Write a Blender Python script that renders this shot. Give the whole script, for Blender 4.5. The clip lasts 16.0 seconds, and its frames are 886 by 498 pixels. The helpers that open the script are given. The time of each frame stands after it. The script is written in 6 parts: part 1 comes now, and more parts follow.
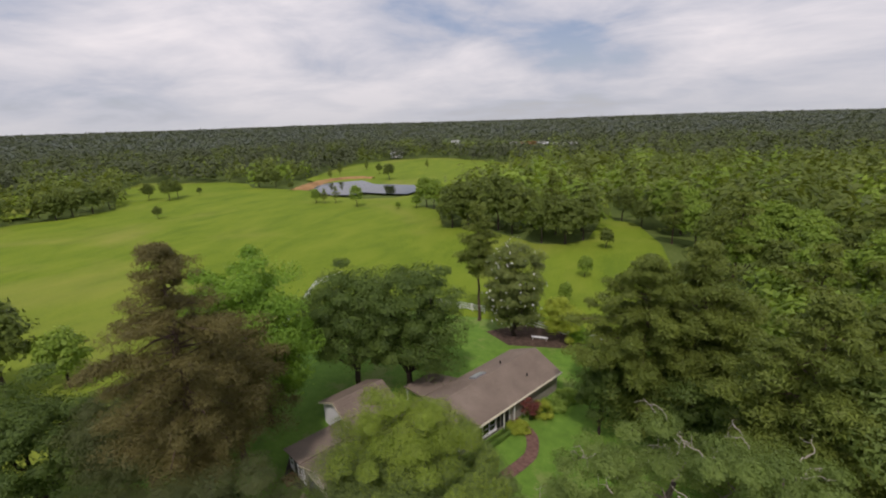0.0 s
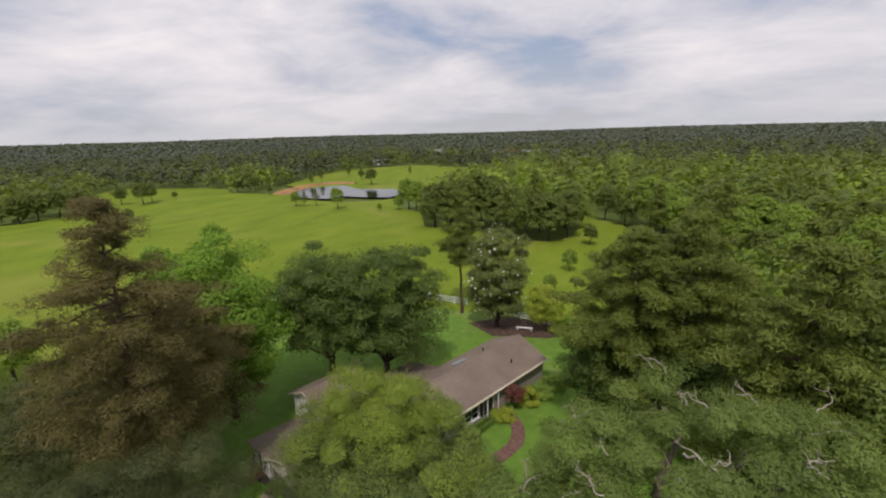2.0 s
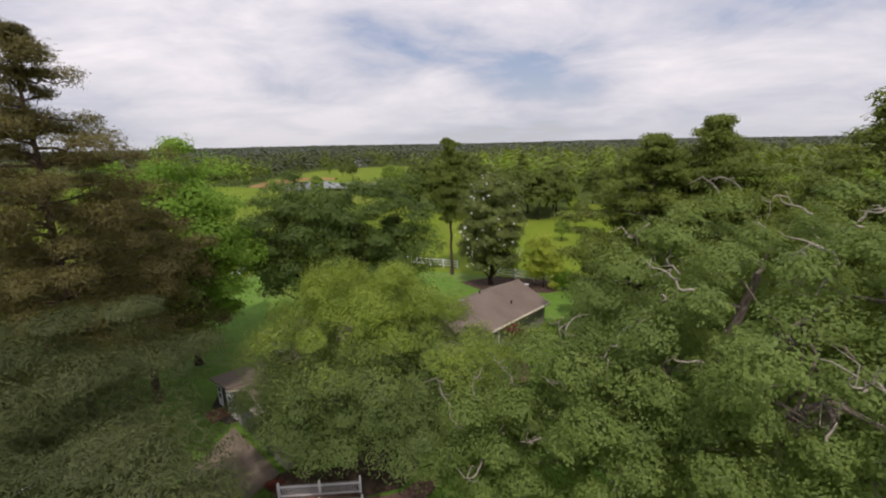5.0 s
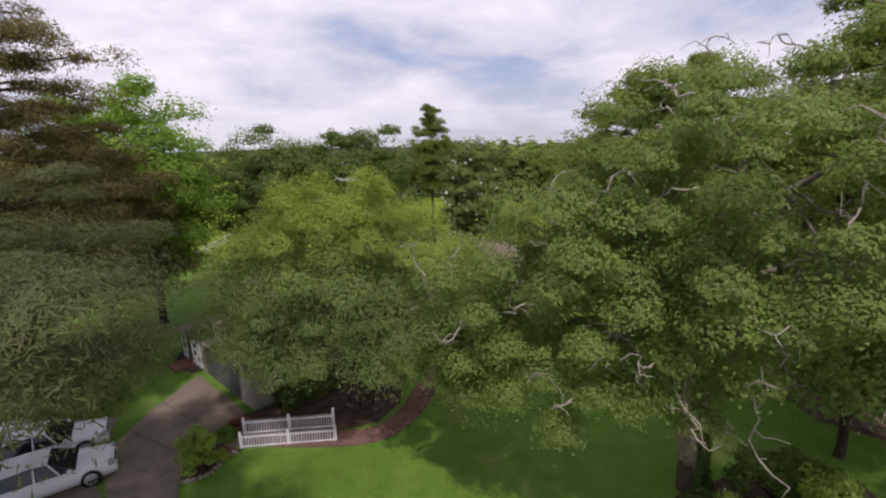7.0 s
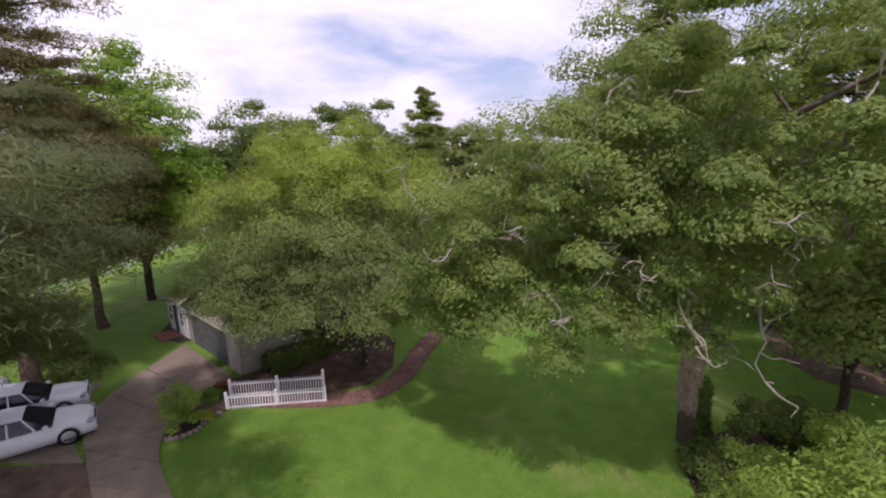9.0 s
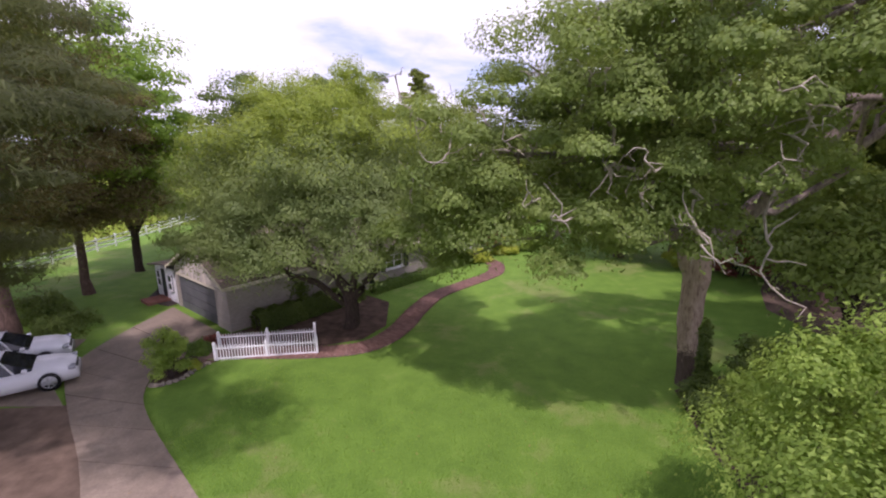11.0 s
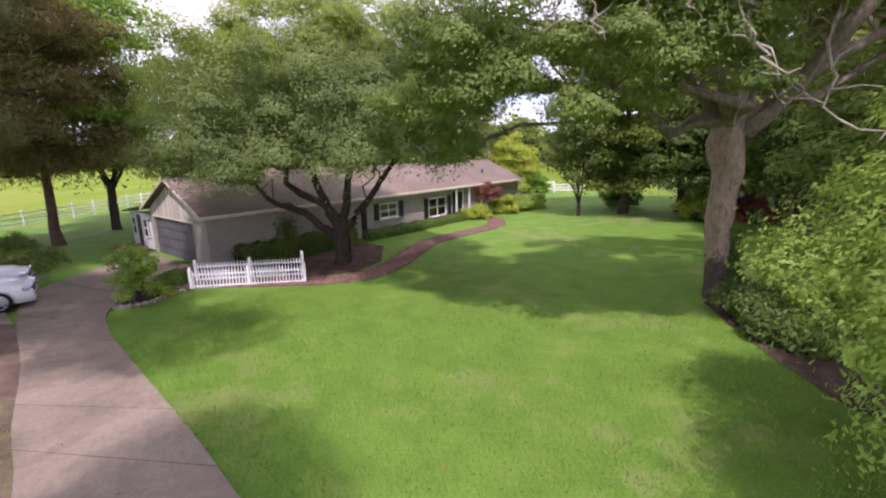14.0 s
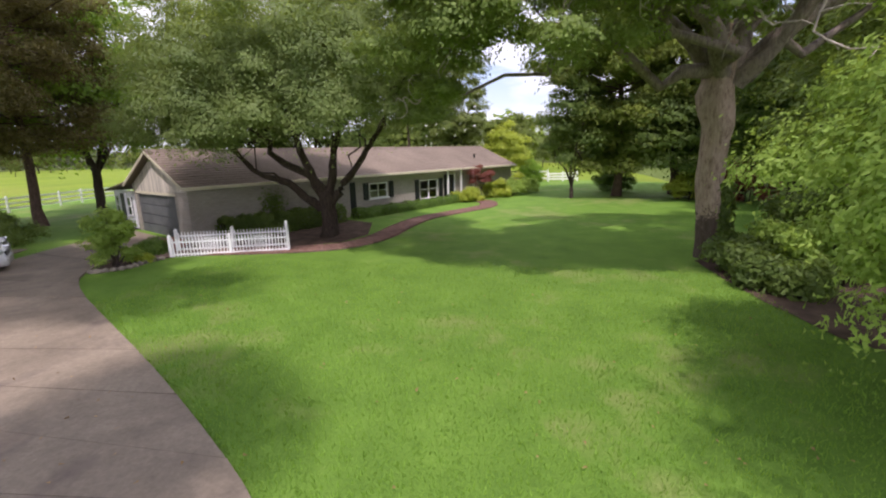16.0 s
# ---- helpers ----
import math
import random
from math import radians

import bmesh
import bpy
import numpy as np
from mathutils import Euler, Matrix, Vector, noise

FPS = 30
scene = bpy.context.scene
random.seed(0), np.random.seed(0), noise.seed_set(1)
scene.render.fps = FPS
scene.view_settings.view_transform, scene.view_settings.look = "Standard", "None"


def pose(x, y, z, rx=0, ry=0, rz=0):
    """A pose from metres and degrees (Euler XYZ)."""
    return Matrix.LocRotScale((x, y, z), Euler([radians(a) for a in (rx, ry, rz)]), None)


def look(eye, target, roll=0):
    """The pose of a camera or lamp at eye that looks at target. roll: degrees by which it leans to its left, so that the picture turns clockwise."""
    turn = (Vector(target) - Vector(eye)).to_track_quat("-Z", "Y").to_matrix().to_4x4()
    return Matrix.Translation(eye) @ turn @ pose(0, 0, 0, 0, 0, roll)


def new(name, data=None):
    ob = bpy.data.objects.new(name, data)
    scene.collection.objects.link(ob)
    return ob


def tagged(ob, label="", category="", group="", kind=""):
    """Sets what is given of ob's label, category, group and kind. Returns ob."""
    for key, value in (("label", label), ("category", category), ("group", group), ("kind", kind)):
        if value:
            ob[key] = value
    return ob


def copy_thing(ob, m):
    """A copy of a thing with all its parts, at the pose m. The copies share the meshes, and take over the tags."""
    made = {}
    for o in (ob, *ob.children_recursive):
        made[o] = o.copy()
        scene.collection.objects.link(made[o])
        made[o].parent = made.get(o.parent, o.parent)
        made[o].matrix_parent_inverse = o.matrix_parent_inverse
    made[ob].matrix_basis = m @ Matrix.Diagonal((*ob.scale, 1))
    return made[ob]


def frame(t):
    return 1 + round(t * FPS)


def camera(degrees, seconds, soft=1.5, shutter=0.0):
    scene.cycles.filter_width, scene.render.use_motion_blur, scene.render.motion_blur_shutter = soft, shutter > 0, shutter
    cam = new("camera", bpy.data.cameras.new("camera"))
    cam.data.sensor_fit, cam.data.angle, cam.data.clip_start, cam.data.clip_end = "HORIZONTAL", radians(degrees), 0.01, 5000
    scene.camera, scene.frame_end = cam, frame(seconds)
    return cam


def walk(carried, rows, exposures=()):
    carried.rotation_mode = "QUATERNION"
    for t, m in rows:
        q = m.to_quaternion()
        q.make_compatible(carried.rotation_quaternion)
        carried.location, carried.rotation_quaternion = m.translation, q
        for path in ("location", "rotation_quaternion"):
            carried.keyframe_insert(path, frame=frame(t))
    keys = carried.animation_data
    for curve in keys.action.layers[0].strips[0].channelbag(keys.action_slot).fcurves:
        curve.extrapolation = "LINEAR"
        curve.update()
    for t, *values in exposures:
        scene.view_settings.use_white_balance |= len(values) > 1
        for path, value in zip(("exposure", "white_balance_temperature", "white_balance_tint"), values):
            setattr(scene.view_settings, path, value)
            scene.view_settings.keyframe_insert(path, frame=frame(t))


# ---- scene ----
cam = camera(89.43, 16.0, soft=2.1)

PATH = [
    (0, (-0.381, 11.416, 29.942), (-4.019, 20.304, 27.155), -1.85),
    (0.5, (-0.255, 11.751, 29.151), (-3.787, 20.688, 26.384), -1.89),
    (1, (-0.177, 12.144, 28.167), (-3.637, 21.129, 25.463), -1.81),
    (1.5, (-0.260, 12.583, 27.150), (-3.665, 21.612, 24.524), -1.71),
    (2, (-0.530, 12.988, 26.121), (-3.861, 22.066, 23.575), -1.67),
    (2.5, (-1.030, 13.288, 24.949), (-4.244, 22.431, 22.486), -1.51),
    (3, (-1.670, 13.533, 23.534), (-4.754, 22.744, 21.158), -1.35),
    (3.5, (-2.204, 13.840, 21.989), (-5.201, 23.101, 19.698), -1.40),
    (4, (-2.518, 14.215, 20.544), (-5.486, 23.492, 18.277), -1.46),
    (4.5, (-2.618, 14.585, 19.168), (-5.585, 23.856, 16.877), -1.38),
    (5, (-2.579, 14.865, 17.715), (-5.524, 24.138, 15.405), -1.20),
    (5.5, (-2.507, 15.018, 16.163), (-5.372, 24.321, 13.874), -1.08),
    (6, (-2.486, 15.107, 14.784), (-5.223, 24.457, 12.531), -1.18),
    (6.5, (-2.486, 15.222, 13.833), (-5.134, 24.601, 11.589), -1.31),
    (7, (-2.485, 15.318, 13.214), (-5.098, 24.705, 10.965), -1.34),
    (7.5, (-2.478, 15.338, 12.701), (-5.058, 24.738, 10.469), -1.27),
    (8, (-2.440, 15.363, 12.212), (-4.977, 24.776, 9.986), -1.28),
    (8.5, (-2.412, 15.422, 11.668), (-4.930, 24.839, 9.434), -1.33),
    (9, (-2.463, 15.438, 11.049), (-4.978, 24.857, 8.821), -1.27),
    (9.5, (-2.528, 15.379, 10.412), (-5.027, 24.807, 8.203), -1.13),
    (10, (-2.550, 15.289, 9.801), (-5.012, 24.730, 7.611), -1.00),
    (10.5, (-2.540, 15.237, 9.226), (-4.956, 24.693, 7.047), -0.93),
    (11, (-2.545, 15.285, 8.671), (-4.921, 24.751, 6.491), -0.94),
    (11.5, (-2.601, 15.445, 8.114), (-4.955, 24.915, 5.924), -1.03),
    (12, (-2.705, 15.644, 7.545), (-5.039, 25.114, 5.336), -1.10),
    (12.5, (-2.796, 15.796, 6.950), (-5.103, 25.269, 4.725), -1.11),
    (13, (-2.856, 15.937, 6.296), (-5.150, 25.416, 4.086), -1.13),
    (13.5, (-2.969, 16.052, 5.620), (-5.238, 25.545, 3.444), -1.18),
    (14, (-3.110, 16.142, 5.027), (-5.342, 25.650, 2.880), -1.23),
    (14.5, (-3.189, 16.229, 4.605), (-5.385, 25.748, 2.464), -1.32),
    (15, (-3.209, 16.347, 4.271), (-5.368, 25.875, 2.139), -1.38),
    (15.5, (-3.123, 16.440, 3.931), (-5.271, 25.976, 1.821), -1.41),
    (16, (-2.784, 16.307, 3.605), (-4.955, 25.839, 1.501), -1.53),
]
EXPOSURES = [(0, -0.25, 6500, 22), (3, -0.14, 6600, 21), (6, -0.08, 6400, 25), (9, 0.30, 6200, 37), (12.5, 0.86, 6050, 45), (14, 1.0, 6100, 40), (16, 0.86, 6250, 29)]
walk(cam, [(t, look(eye, target, roll)) for t, eye, target, roll in PATH], EXPOSURES)


# ---- world, sun ----
SUN_ELEV, SUN_AZ = 58.0, 168.0      # degrees; azimuth clockwise from +y
world = bpy.data.worlds.new("world")
scene.world = world
world.use_nodes = True
wn, wl = world.node_tree.nodes, world.node_tree.links
wn.clear()
w_out = wn.new("ShaderNodeOutputWorld")
w_bg = wn.new("ShaderNodeBackground")
w_sky = wn.new("ShaderNodeTexSky")
w_sky.sky_type = "NISHITA"
w_sky.sun_disc = False
w_sky.sun_elevation = radians(SUN_ELEV)
w_sky.sun_rotation = radians(SUN_AZ)
w_sky.air_density, w_sky.dust_density, w_sky.ozone_density = 1.0, 1.5, 1.0
w_tc = wn.new("ShaderNodeTexCoord")
w_sep = wn.new("ShaderNodeSeparateXYZ")
wl.new(w_tc.outputs["Generated"], w_sep.inputs[0])


def w_math(op, a, b=None, c=None):
    n = wn.new("ShaderNodeMath")
    n.operation = op
    for i, v in enumerate((a, b, c)):
        if v is None:
            continue
        if isinstance(v, (int, float)):
            n.inputs[i].default_value = v
        else:
            wl.new(v, n.inputs[i])
    return n.outputs[0]


# a cloud sheet: the direction is laid on a flat layer high above
w_up = w_math("ADD", w_math("MAXIMUM", w_sep.outputs["Z"], 0.0), 0.2)
w_cx = w_math("DIVIDE", w_sep.outputs["X"], w_up)
w_cy = w_math("DIVIDE", w_sep.outputs["Y"], w_up)
w_com = wn.new("ShaderNodeCombineXYZ")
wl.new(w_cx, w_com.inputs[0])
wl.new(w_cy, w_com.inputs[1])
w_map = wn.new("ShaderNodeMapping")
w_map.inputs["Rotation"].default_value = (0, 0, radians(-22))
w_map.inputs["Scale"].default_value = (0.75, 0.8, 1)
w_map.inputs["Location"].default_value = (3.1, 1.7, 0)
wl.new(w_com.outputs[0], w_map.inputs["Vector"])


def w_noise(scale, detail, rough, distort):
    n = wn.new("ShaderNodeTexNoise")
    n.inputs["Scale"].default_value = scale
    n.inputs["Detail"].default_value = detail
    n.inputs["Roughness"].default_value = rough
    n.inputs["Distortion"].default_value = distort
    wl.new(w_map.outputs[0], n.inputs["Vector"])
    return n.outputs["Fac"]


def w_ramp(fac, stops):
    n = wn.new("ShaderNodeValToRGB")
    el = n.color_ramp.elements
    el[0].position, el[0].color = stops[0][0], (*stops[0][1], 1)
    el[1].position, el[1].color = stops[-1][0], (*stops[-1][1], 1)
    for p, c in stops[1:-1]:
        e = el.new(p)
        e.color = (*c, 1)
    wl.new(fac, n.inputs["Fac"])
    return n.outputs["Color"]


w_big = w_noise(0.62, 6, 0.52, 0.35)
w_fine = w_noise(1.7, 8, 0.6, 0.5)
w_shade = w_math("ADD", w_math("MULTIPLY", w_big, 0.7), w_math("MULTIPLY", w_fine, 0.3))
w_cloud = w_ramp(w_shade, [(0.40, (0.40, 0.52, 0.69)), (0.465, (0.60, 0.665, 0.74)), (0.52, (0.80, 0.835, 0.86)), (0.60, (1.06, 1.06, 1.03))])
w_cover = w_ramp(w_shade, [(0.37, (0.25, 0.25, 0.25)), (0.46, (1, 1, 1))])
w_bright = wn.new("ShaderNodeVectorMath")
w_bright.operation = "SCALE"
w_bright.inputs["Scale"].default_value = 0.11
wl.new(w_sky.outputs["Color"], w_bright.inputs[0])
w_mix = wn.new("ShaderNodeMix")
w_mix.data_type = "RGBA"
wl.new(w_cover, w_mix.inputs["Factor"])
wl.new(w_bright.outputs[0], w_mix.inputs["A"])
wl.new(w_cloud, w_mix.inputs["B"])
# haze low over the land
w_haze = wn.new("ShaderNodeMix")
w_haze.data_type = "RGBA"
w_hz = w_math("POWER", w_math("SUBTRACT", 1.0, w_math("MINIMUM", w_math("MULTIPLY", w_math("MAXIMUM", w_sep.outputs["Z"], 0.0), 4.0), 1.0)), 2.0)
wl.new(w_math("MULTIPLY", w_hz, 0.8), w_haze.inputs["Factor"])
wl.new(w_mix.outputs["Result"], w_haze.inputs["A"])
w_haze.inputs["B"].default_value = (0.68, 0.725, 0.725, 1)
wl.new(w_haze.outputs["Result"], w_bg.inputs["Color"])
w_bg.inputs["Strength"].default_value = 0.95
wl.new(w_bg.outputs[0], w_out.inputs["Surface"])

sun = new("sun", bpy.data.lights.new("sun", "SUN"))
sun.data.energy = 2.35
sun.data.angle = radians(1.2)
sun.data.color = (1.0, 0.95, 0.86)
s_el, s_az = radians(SUN_ELEV), radians(SUN_AZ)
s_dir = Vector((math.sin(s_az) * math.cos(s_el), math.cos(s_az) * math.cos(s_el), math.sin(s_el)))
sun.matrix_world = look(s_dir * 100, (0, 0, 0))

# ---- materials ----


class Mat:
    """A node material with short-hand for its nodes."""

    def __init__(self, name):
        self.m = bpy.data.materials.new(name)
        self.m.use_nodes = True
        self.n, self.l = self.m.node_tree.nodes, self.m.node_tree.links
        self.bsdf = self.n["Principled BSDF"]
        self.out = self.n["Material Output"]
        self.coord = self.n.new("ShaderNodeTexCoord").outputs["Object"]

    def link(self, a, b):
        self.l.new(a, b)

    def noise(self, scale, detail=4, rough=0.55, distort=0.0, stretch=None, w=None):
        t = self.n.new("ShaderNodeTexNoise")
        t.inputs["Scale"].default_value = scale
        t.inputs["Detail"].default_value = detail
        t.inputs["Roughness"].default_value = rough
        t.inputs["Distortion"].default_value = distort
        src = self.coord
        if stretch:
            mp = self.n.new("ShaderNodeMapping")
            mp.inputs["Scale"].default_value = stretch
            self.link(src, mp.inputs["Vector"])
            src = mp.outputs[0]
        self.link(src, t.inputs["Vector"])
        return t.outputs["Fac"]

    def ramp(self, fac, stops, interp="LINEAR"):
        r = self.n.new("ShaderNodeValToRGB")
        r.color_ramp.interpolation = interp
        el = r.color_ramp.elements
        el[0].position, el[0].color = stops[0][0], (*stops[0][1], 1)
        el[1].position, el[1].color = stops[-1][0], (*stops[-1][1], 1)
        for p, c in stops[1:-1]:
            e = el.new(p)
            e.color = (*c, 1)
        self.link(fac, r.inputs["Fac"])
        return r.outputs["Color"]

    def mix(self, fac, a, b, blend="MIX"):
        m = self.n.new("ShaderNodeMix")
        m.data_type = "RGBA"
        m.blend_type = blend
        for sock, v in (("Factor", fac), ("A", a), ("B", b)):
            s = m.inputs[sock]
            if isinstance(v, (int, float)):
                s.default_value = v
            elif isinstance(v, tuple):
                s.default_value = (*v, 1)
            else:
                self.link(v, s)
        return m.outputs["Result"]

    def math(self, op, a, b=0.0):
        m = self.n.new("ShaderNodeMath")
        m.operation = op
        for i, v in enumerate((a, b)):
            if isinstance(v, (int, float)):
                m.inputs[i].default_value = v
            else:
                self.link(v, m.inputs[i])
        return m.outputs[0]

    def bump(self, height, strength=0.4, dist=0.02):
        b = self.n.new("ShaderNodeBump")
        b.inputs["Strength"].default_value = strength
        b.inputs["Distance"].default_value = dist
        self.link(height, b.inputs["Height"])
        self.link(b.outputs[0], self.bsdf.inputs["Normal"])

    def done(self, color, rough=0.8, metal=0.0, spec=0.3):
        if isinstance(color, tuple):
            self.bsdf.inputs["Base Color"].default_value = (*color, 1)
        else:
            self.link(color, self.bsdf.inputs["Base Color"])
        if isinstance(rough, (int, float)):
            self.bsdf.inputs["Roughness"].default_value = rough
        else:
            self.link(rough, self.bsdf.inputs["Roughness"])
        self.bsdf.inputs["Metallic"].default_value = metal
        self.bsdf.inputs["Specular IOR Level"].default_value = spec
        return self.m


def leaf_material(name, dark, light, glow=0.35, patch=0.35, tint=None):
    """Foliage: each leaf its own shade, drifting over the crown, with light coming through."""
    a = Mat(name)
    isl = a.n.new("ShaderNodeNewGeometry").outputs["Random Per Island"]
    drift = a.noise(patch, 3, 0.6)
    fac = a.math("ADD", a.math("MULTIPLY", isl, 0.3), a.math("MULTIPLY", drift, 0.84))
    stops = [(0.25, dark), (0.85, light)]
    if tint:
        stops.append((0.98, tint))
    col = a.ramp(fac, stops)
    a.done(col, 0.55, 0.0, 0.25)
    tr = a.n.new("ShaderNodeBsdfTranslucent")
    warm = a.mix(0.5, col, (light[0] * 1.5, light[1] * 1.35, light[2] * 0.6))
    a.link(warm, tr.inputs["Color"])
    mx = a.n.new("ShaderNodeMixShader")
    mx.inputs["Fac"].default_value = glow
    a.link(a.bsdf.outputs[0], mx.inputs[1])
    a.link(tr.outputs[0], mx.inputs[2])
    a.link(mx.outputs[0], a.out.inputs["Surface"])
    return a.m


def plain(name, color, rough=0.6, metal=0.0, spec=0.4, vary=0.12, scale=6.0):
    a = Mat(name)
    lo = tuple(c * (1 - vary) for c in color)
    hi = tuple(min(1.0, c * (1 + vary)) for c in color)
    col = a.ramp(a.noise(scale, 5, 0.6), [(0.3, lo), (0.7, hi)])
    return a.done(col, rough, metal, spec)


def bark_material(name, dark, light, scale=3.0, dark_foot=False):
    a = Mat(name)
    n1 = a.noise(scale * 2.4, 8, 0.72, 0.6, stretch=(1.6, 1.6, 0.4))
    n2 = a.noise(1.4, 4, 0.6, 0.8)
    col = a.ramp(n1, [(0.36, dark), (0.6, light)])
    col = a.mix(a.math("MULTIPLY", a.ramp(n2, [(0.5, (0, 0, 0)), (0.64, (1, 1, 1))]), 0.4), col, tuple(min(0.8, c * 1.25) for c in light))
    col = a.mix(a.math("MULTIPLY", n2, 0.5), col, tuple(c * 0.6 for c in dark))
    # darker brown below a ragged edge near the trunk's foot
    if dark_foot:
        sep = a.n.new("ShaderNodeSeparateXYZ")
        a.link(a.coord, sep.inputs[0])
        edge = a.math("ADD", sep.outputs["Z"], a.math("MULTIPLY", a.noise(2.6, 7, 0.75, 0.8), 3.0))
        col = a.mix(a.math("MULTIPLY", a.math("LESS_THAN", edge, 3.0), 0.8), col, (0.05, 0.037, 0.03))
    a.bump(n1, 0.8, 0.06)
    return a.done(col, 0.95, 0, 0.15)


def lawn_material():
    a = Mat("mown_lawn")
    big = a.noise(0.16, 4, 0.6)
    mid = a.noise(0.9, 5, 0.65)
    fine = a.noise(26, 4, 0.7)
    col = a.ramp(a.math("ADD", a.math("MULTIPLY", mid, 0.5), a.math("MULTIPLY", fine, 0.5)),
                 [(0.3, (0.08, 0.165, 0.022)), (0.55, (0.145, 0.27, 0.036)), (0.75, (0.208, 0.342, 0.058))])
    thin = a.ramp(a.math("ADD", a.math("MULTIPLY", big, 0.65), a.math("MULTIPLY", mid, 0.4)), [(0.555, (0, 0, 0)), (0.64, (1, 1, 1))])
    col = a.mix(a.math("MULTIPLY", thin, 0.36), col, (0.29, 0.25, 0.12))
    a.bump(fine, 0.9, 0.05)
    return a.done(col, 0.85, 0, 0.15)


def pasture_material():
    a = Mat("pasture_grass")
    big = a.noise(0.018, 5, 0.6, 0.8)
    mid = a.noise(0.12, 6, 0.65, 0.4, stretch=(1.0, 0.45, 1))
    fine = a.noise(2.2, 4, 0.7)
    col = a.ramp(a.math("ADD", a.math("MULTIPLY", mid, 0.6), a.math("MULTIPLY", fine, 0.4)),
                 [(0.3, (0.088, 0.15, 0.013)), (0.5, (0.158, 0.225, 0.018)), (0.72, (0.235, 0.28, 0.032))])
    dry = a.ramp(big, [(0.52, (0, 0, 0)), (0.68, (1, 1, 1))])
    col = a.mix(a.math("MULTIPLY", dry, 0.45), col, (0.30, 0.28, 0.07))
    a.bump(fine, 0.6, 0.12)
    return a.done(col, 0.9, 0, 0.1)


def ground_material():
    a = Mat("woodland_ground")
    n1 = a.noise(0.05, 5, 0.6)
    n2 = a.noise(1.2, 5, 0.7)
    col = a.ramp(a.math("ADD", a.math("MULTIPLY", n1, 0.5), a.math("MULTIPLY", n2, 0.5)),
                 [(0.3, (0.06, 0.09, 0.02)), (0.55, (0.11, 0.15, 0.035)), (0.75, (0.17, 0.18, 0.06))])
    return a.done(col, 0.95, 0, 0.1)


def concrete_material():
    a = Mat("worn_concrete")
    n1 = a.noise(0.5, 6, 0.65, 0.5)
    n2 = a.noise(14, 5, 0.7)
    n3 = a.noise(0.9, 3, 0.5, 1.0)
    col = a.ramp(a.math("ADD", a.math("MULTIPLY", n1, 0.65), a.math("MULTIPLY", n2, 0.35)),
                 [(0.3, (0.125, 0.10, 0.074)), (0.55, (0.245, 0.198, 0.146)), (0.75, (0.375, 0.31, 0.23))])
    stain = a.ramp(n3, [(0.58, (0, 0, 0)), (0.72, (1, 1, 1))])
    col = a.mix(a.math("MULTIPLY", stain, 0.45), col, (0.12, 0.09, 0.08))
    a.bump(n2, 0.35, 0.01)
    return a.done(col, 0.85, 0, 0.25)


def brick_material(name, c1, c2, mortar, bw=0.22, bh=0.11):
    a = Mat(name)
    b = a.n.new("ShaderNodeTexBrick")
    b.inputs["Scale"].default_value = 1.0
    b.inputs["Brick Width"].default_value = bw
    b.inputs["Row Height"].default_value = bh
    b.inputs["Mortar Size"].default_value = 0.008
    b.inputs["Color1"].default_value = (*c1, 1)
    b.inputs["Color2"].default_value = (*c2, 1)
    b.inputs["Mortar"].default_value = (*mortar, 1)
    sep = a.n.new("ShaderNodeSeparateXYZ")
    a.link(a.coord, sep.inputs[0])
    along = a.math("ADD", a.math("MULTIPLY", sep.outputs["X"], 0.4415), a.math("MULTIPLY", sep.outputs["Y"], 0.8973))
    com = a.n.new("ShaderNodeCombineXYZ")
    a.link(along, com.inputs[0])
    a.link(sep.outputs["Z"], com.inputs[1])
    a.link(com.outputs[0], b.inputs["Vector"])
    n = a.noise(1.1, 6, 0.65)
    col = a.mix(a.math("MULTIPLY", n, 0.55), b.outputs["Color"], tuple(c * 0.5 for c in c1))
    a.bump(b.outputs["Fac"], -0.4, 0.01)
    return a.done(col, 0.9, 0, 0.2)


def brick_piece_material():
    """Single paving bricks, each fired to its own shade."""
    a = Mat("paving_brick")
    rnd = a.n.new("ShaderNodeObjectInfo").outputs["Random"]
    isl = a.n.new("ShaderNodeNewGeometry").outputs["Random Per Island"]
    n1 = a.noise(9, 5, 0.7)
    fac = a.math("ADD", a.math("MULTIPLY", a.math("ADD", rnd, isl), 0.35), a.math("MULTIPLY", n1, 0.4))
    col = a.ramp(fac, [(0.2, (0.12, 0.07, 0.055)), (0.55, (0.225, 0.125, 0.098)), (0.85, (0.30, 0.19, 0.15))])
    a.bump(n1, 0.4, 0.01)
    return a.done(col, 0.9, 0, 0.2)


def siding_material(name, base, groove=0.25):
    """Painted boards standing upright, with streaks run down by the rain."""
    a = Mat(name)
    streak = a.noise(2.2, 6, 0.7, 0.3, stretch=(3.0, 3.0, 0.16))
    spots = a.noise(0.8, 5, 0.6)
    col = a.ramp(a.math("ADD", a.math("MULTIPLY", streak, 0.7), a.math("MULTIPLY", spots, 0.3)),
                 [(0.36, tuple(c * 0.3 for c in base)), (0.48, tuple(c * 0.72 for c in base)), (0.6, base)])
    a.bump(streak, 0.25, 0.01)
    return a.done(col, 0.7, 0, 0.3)


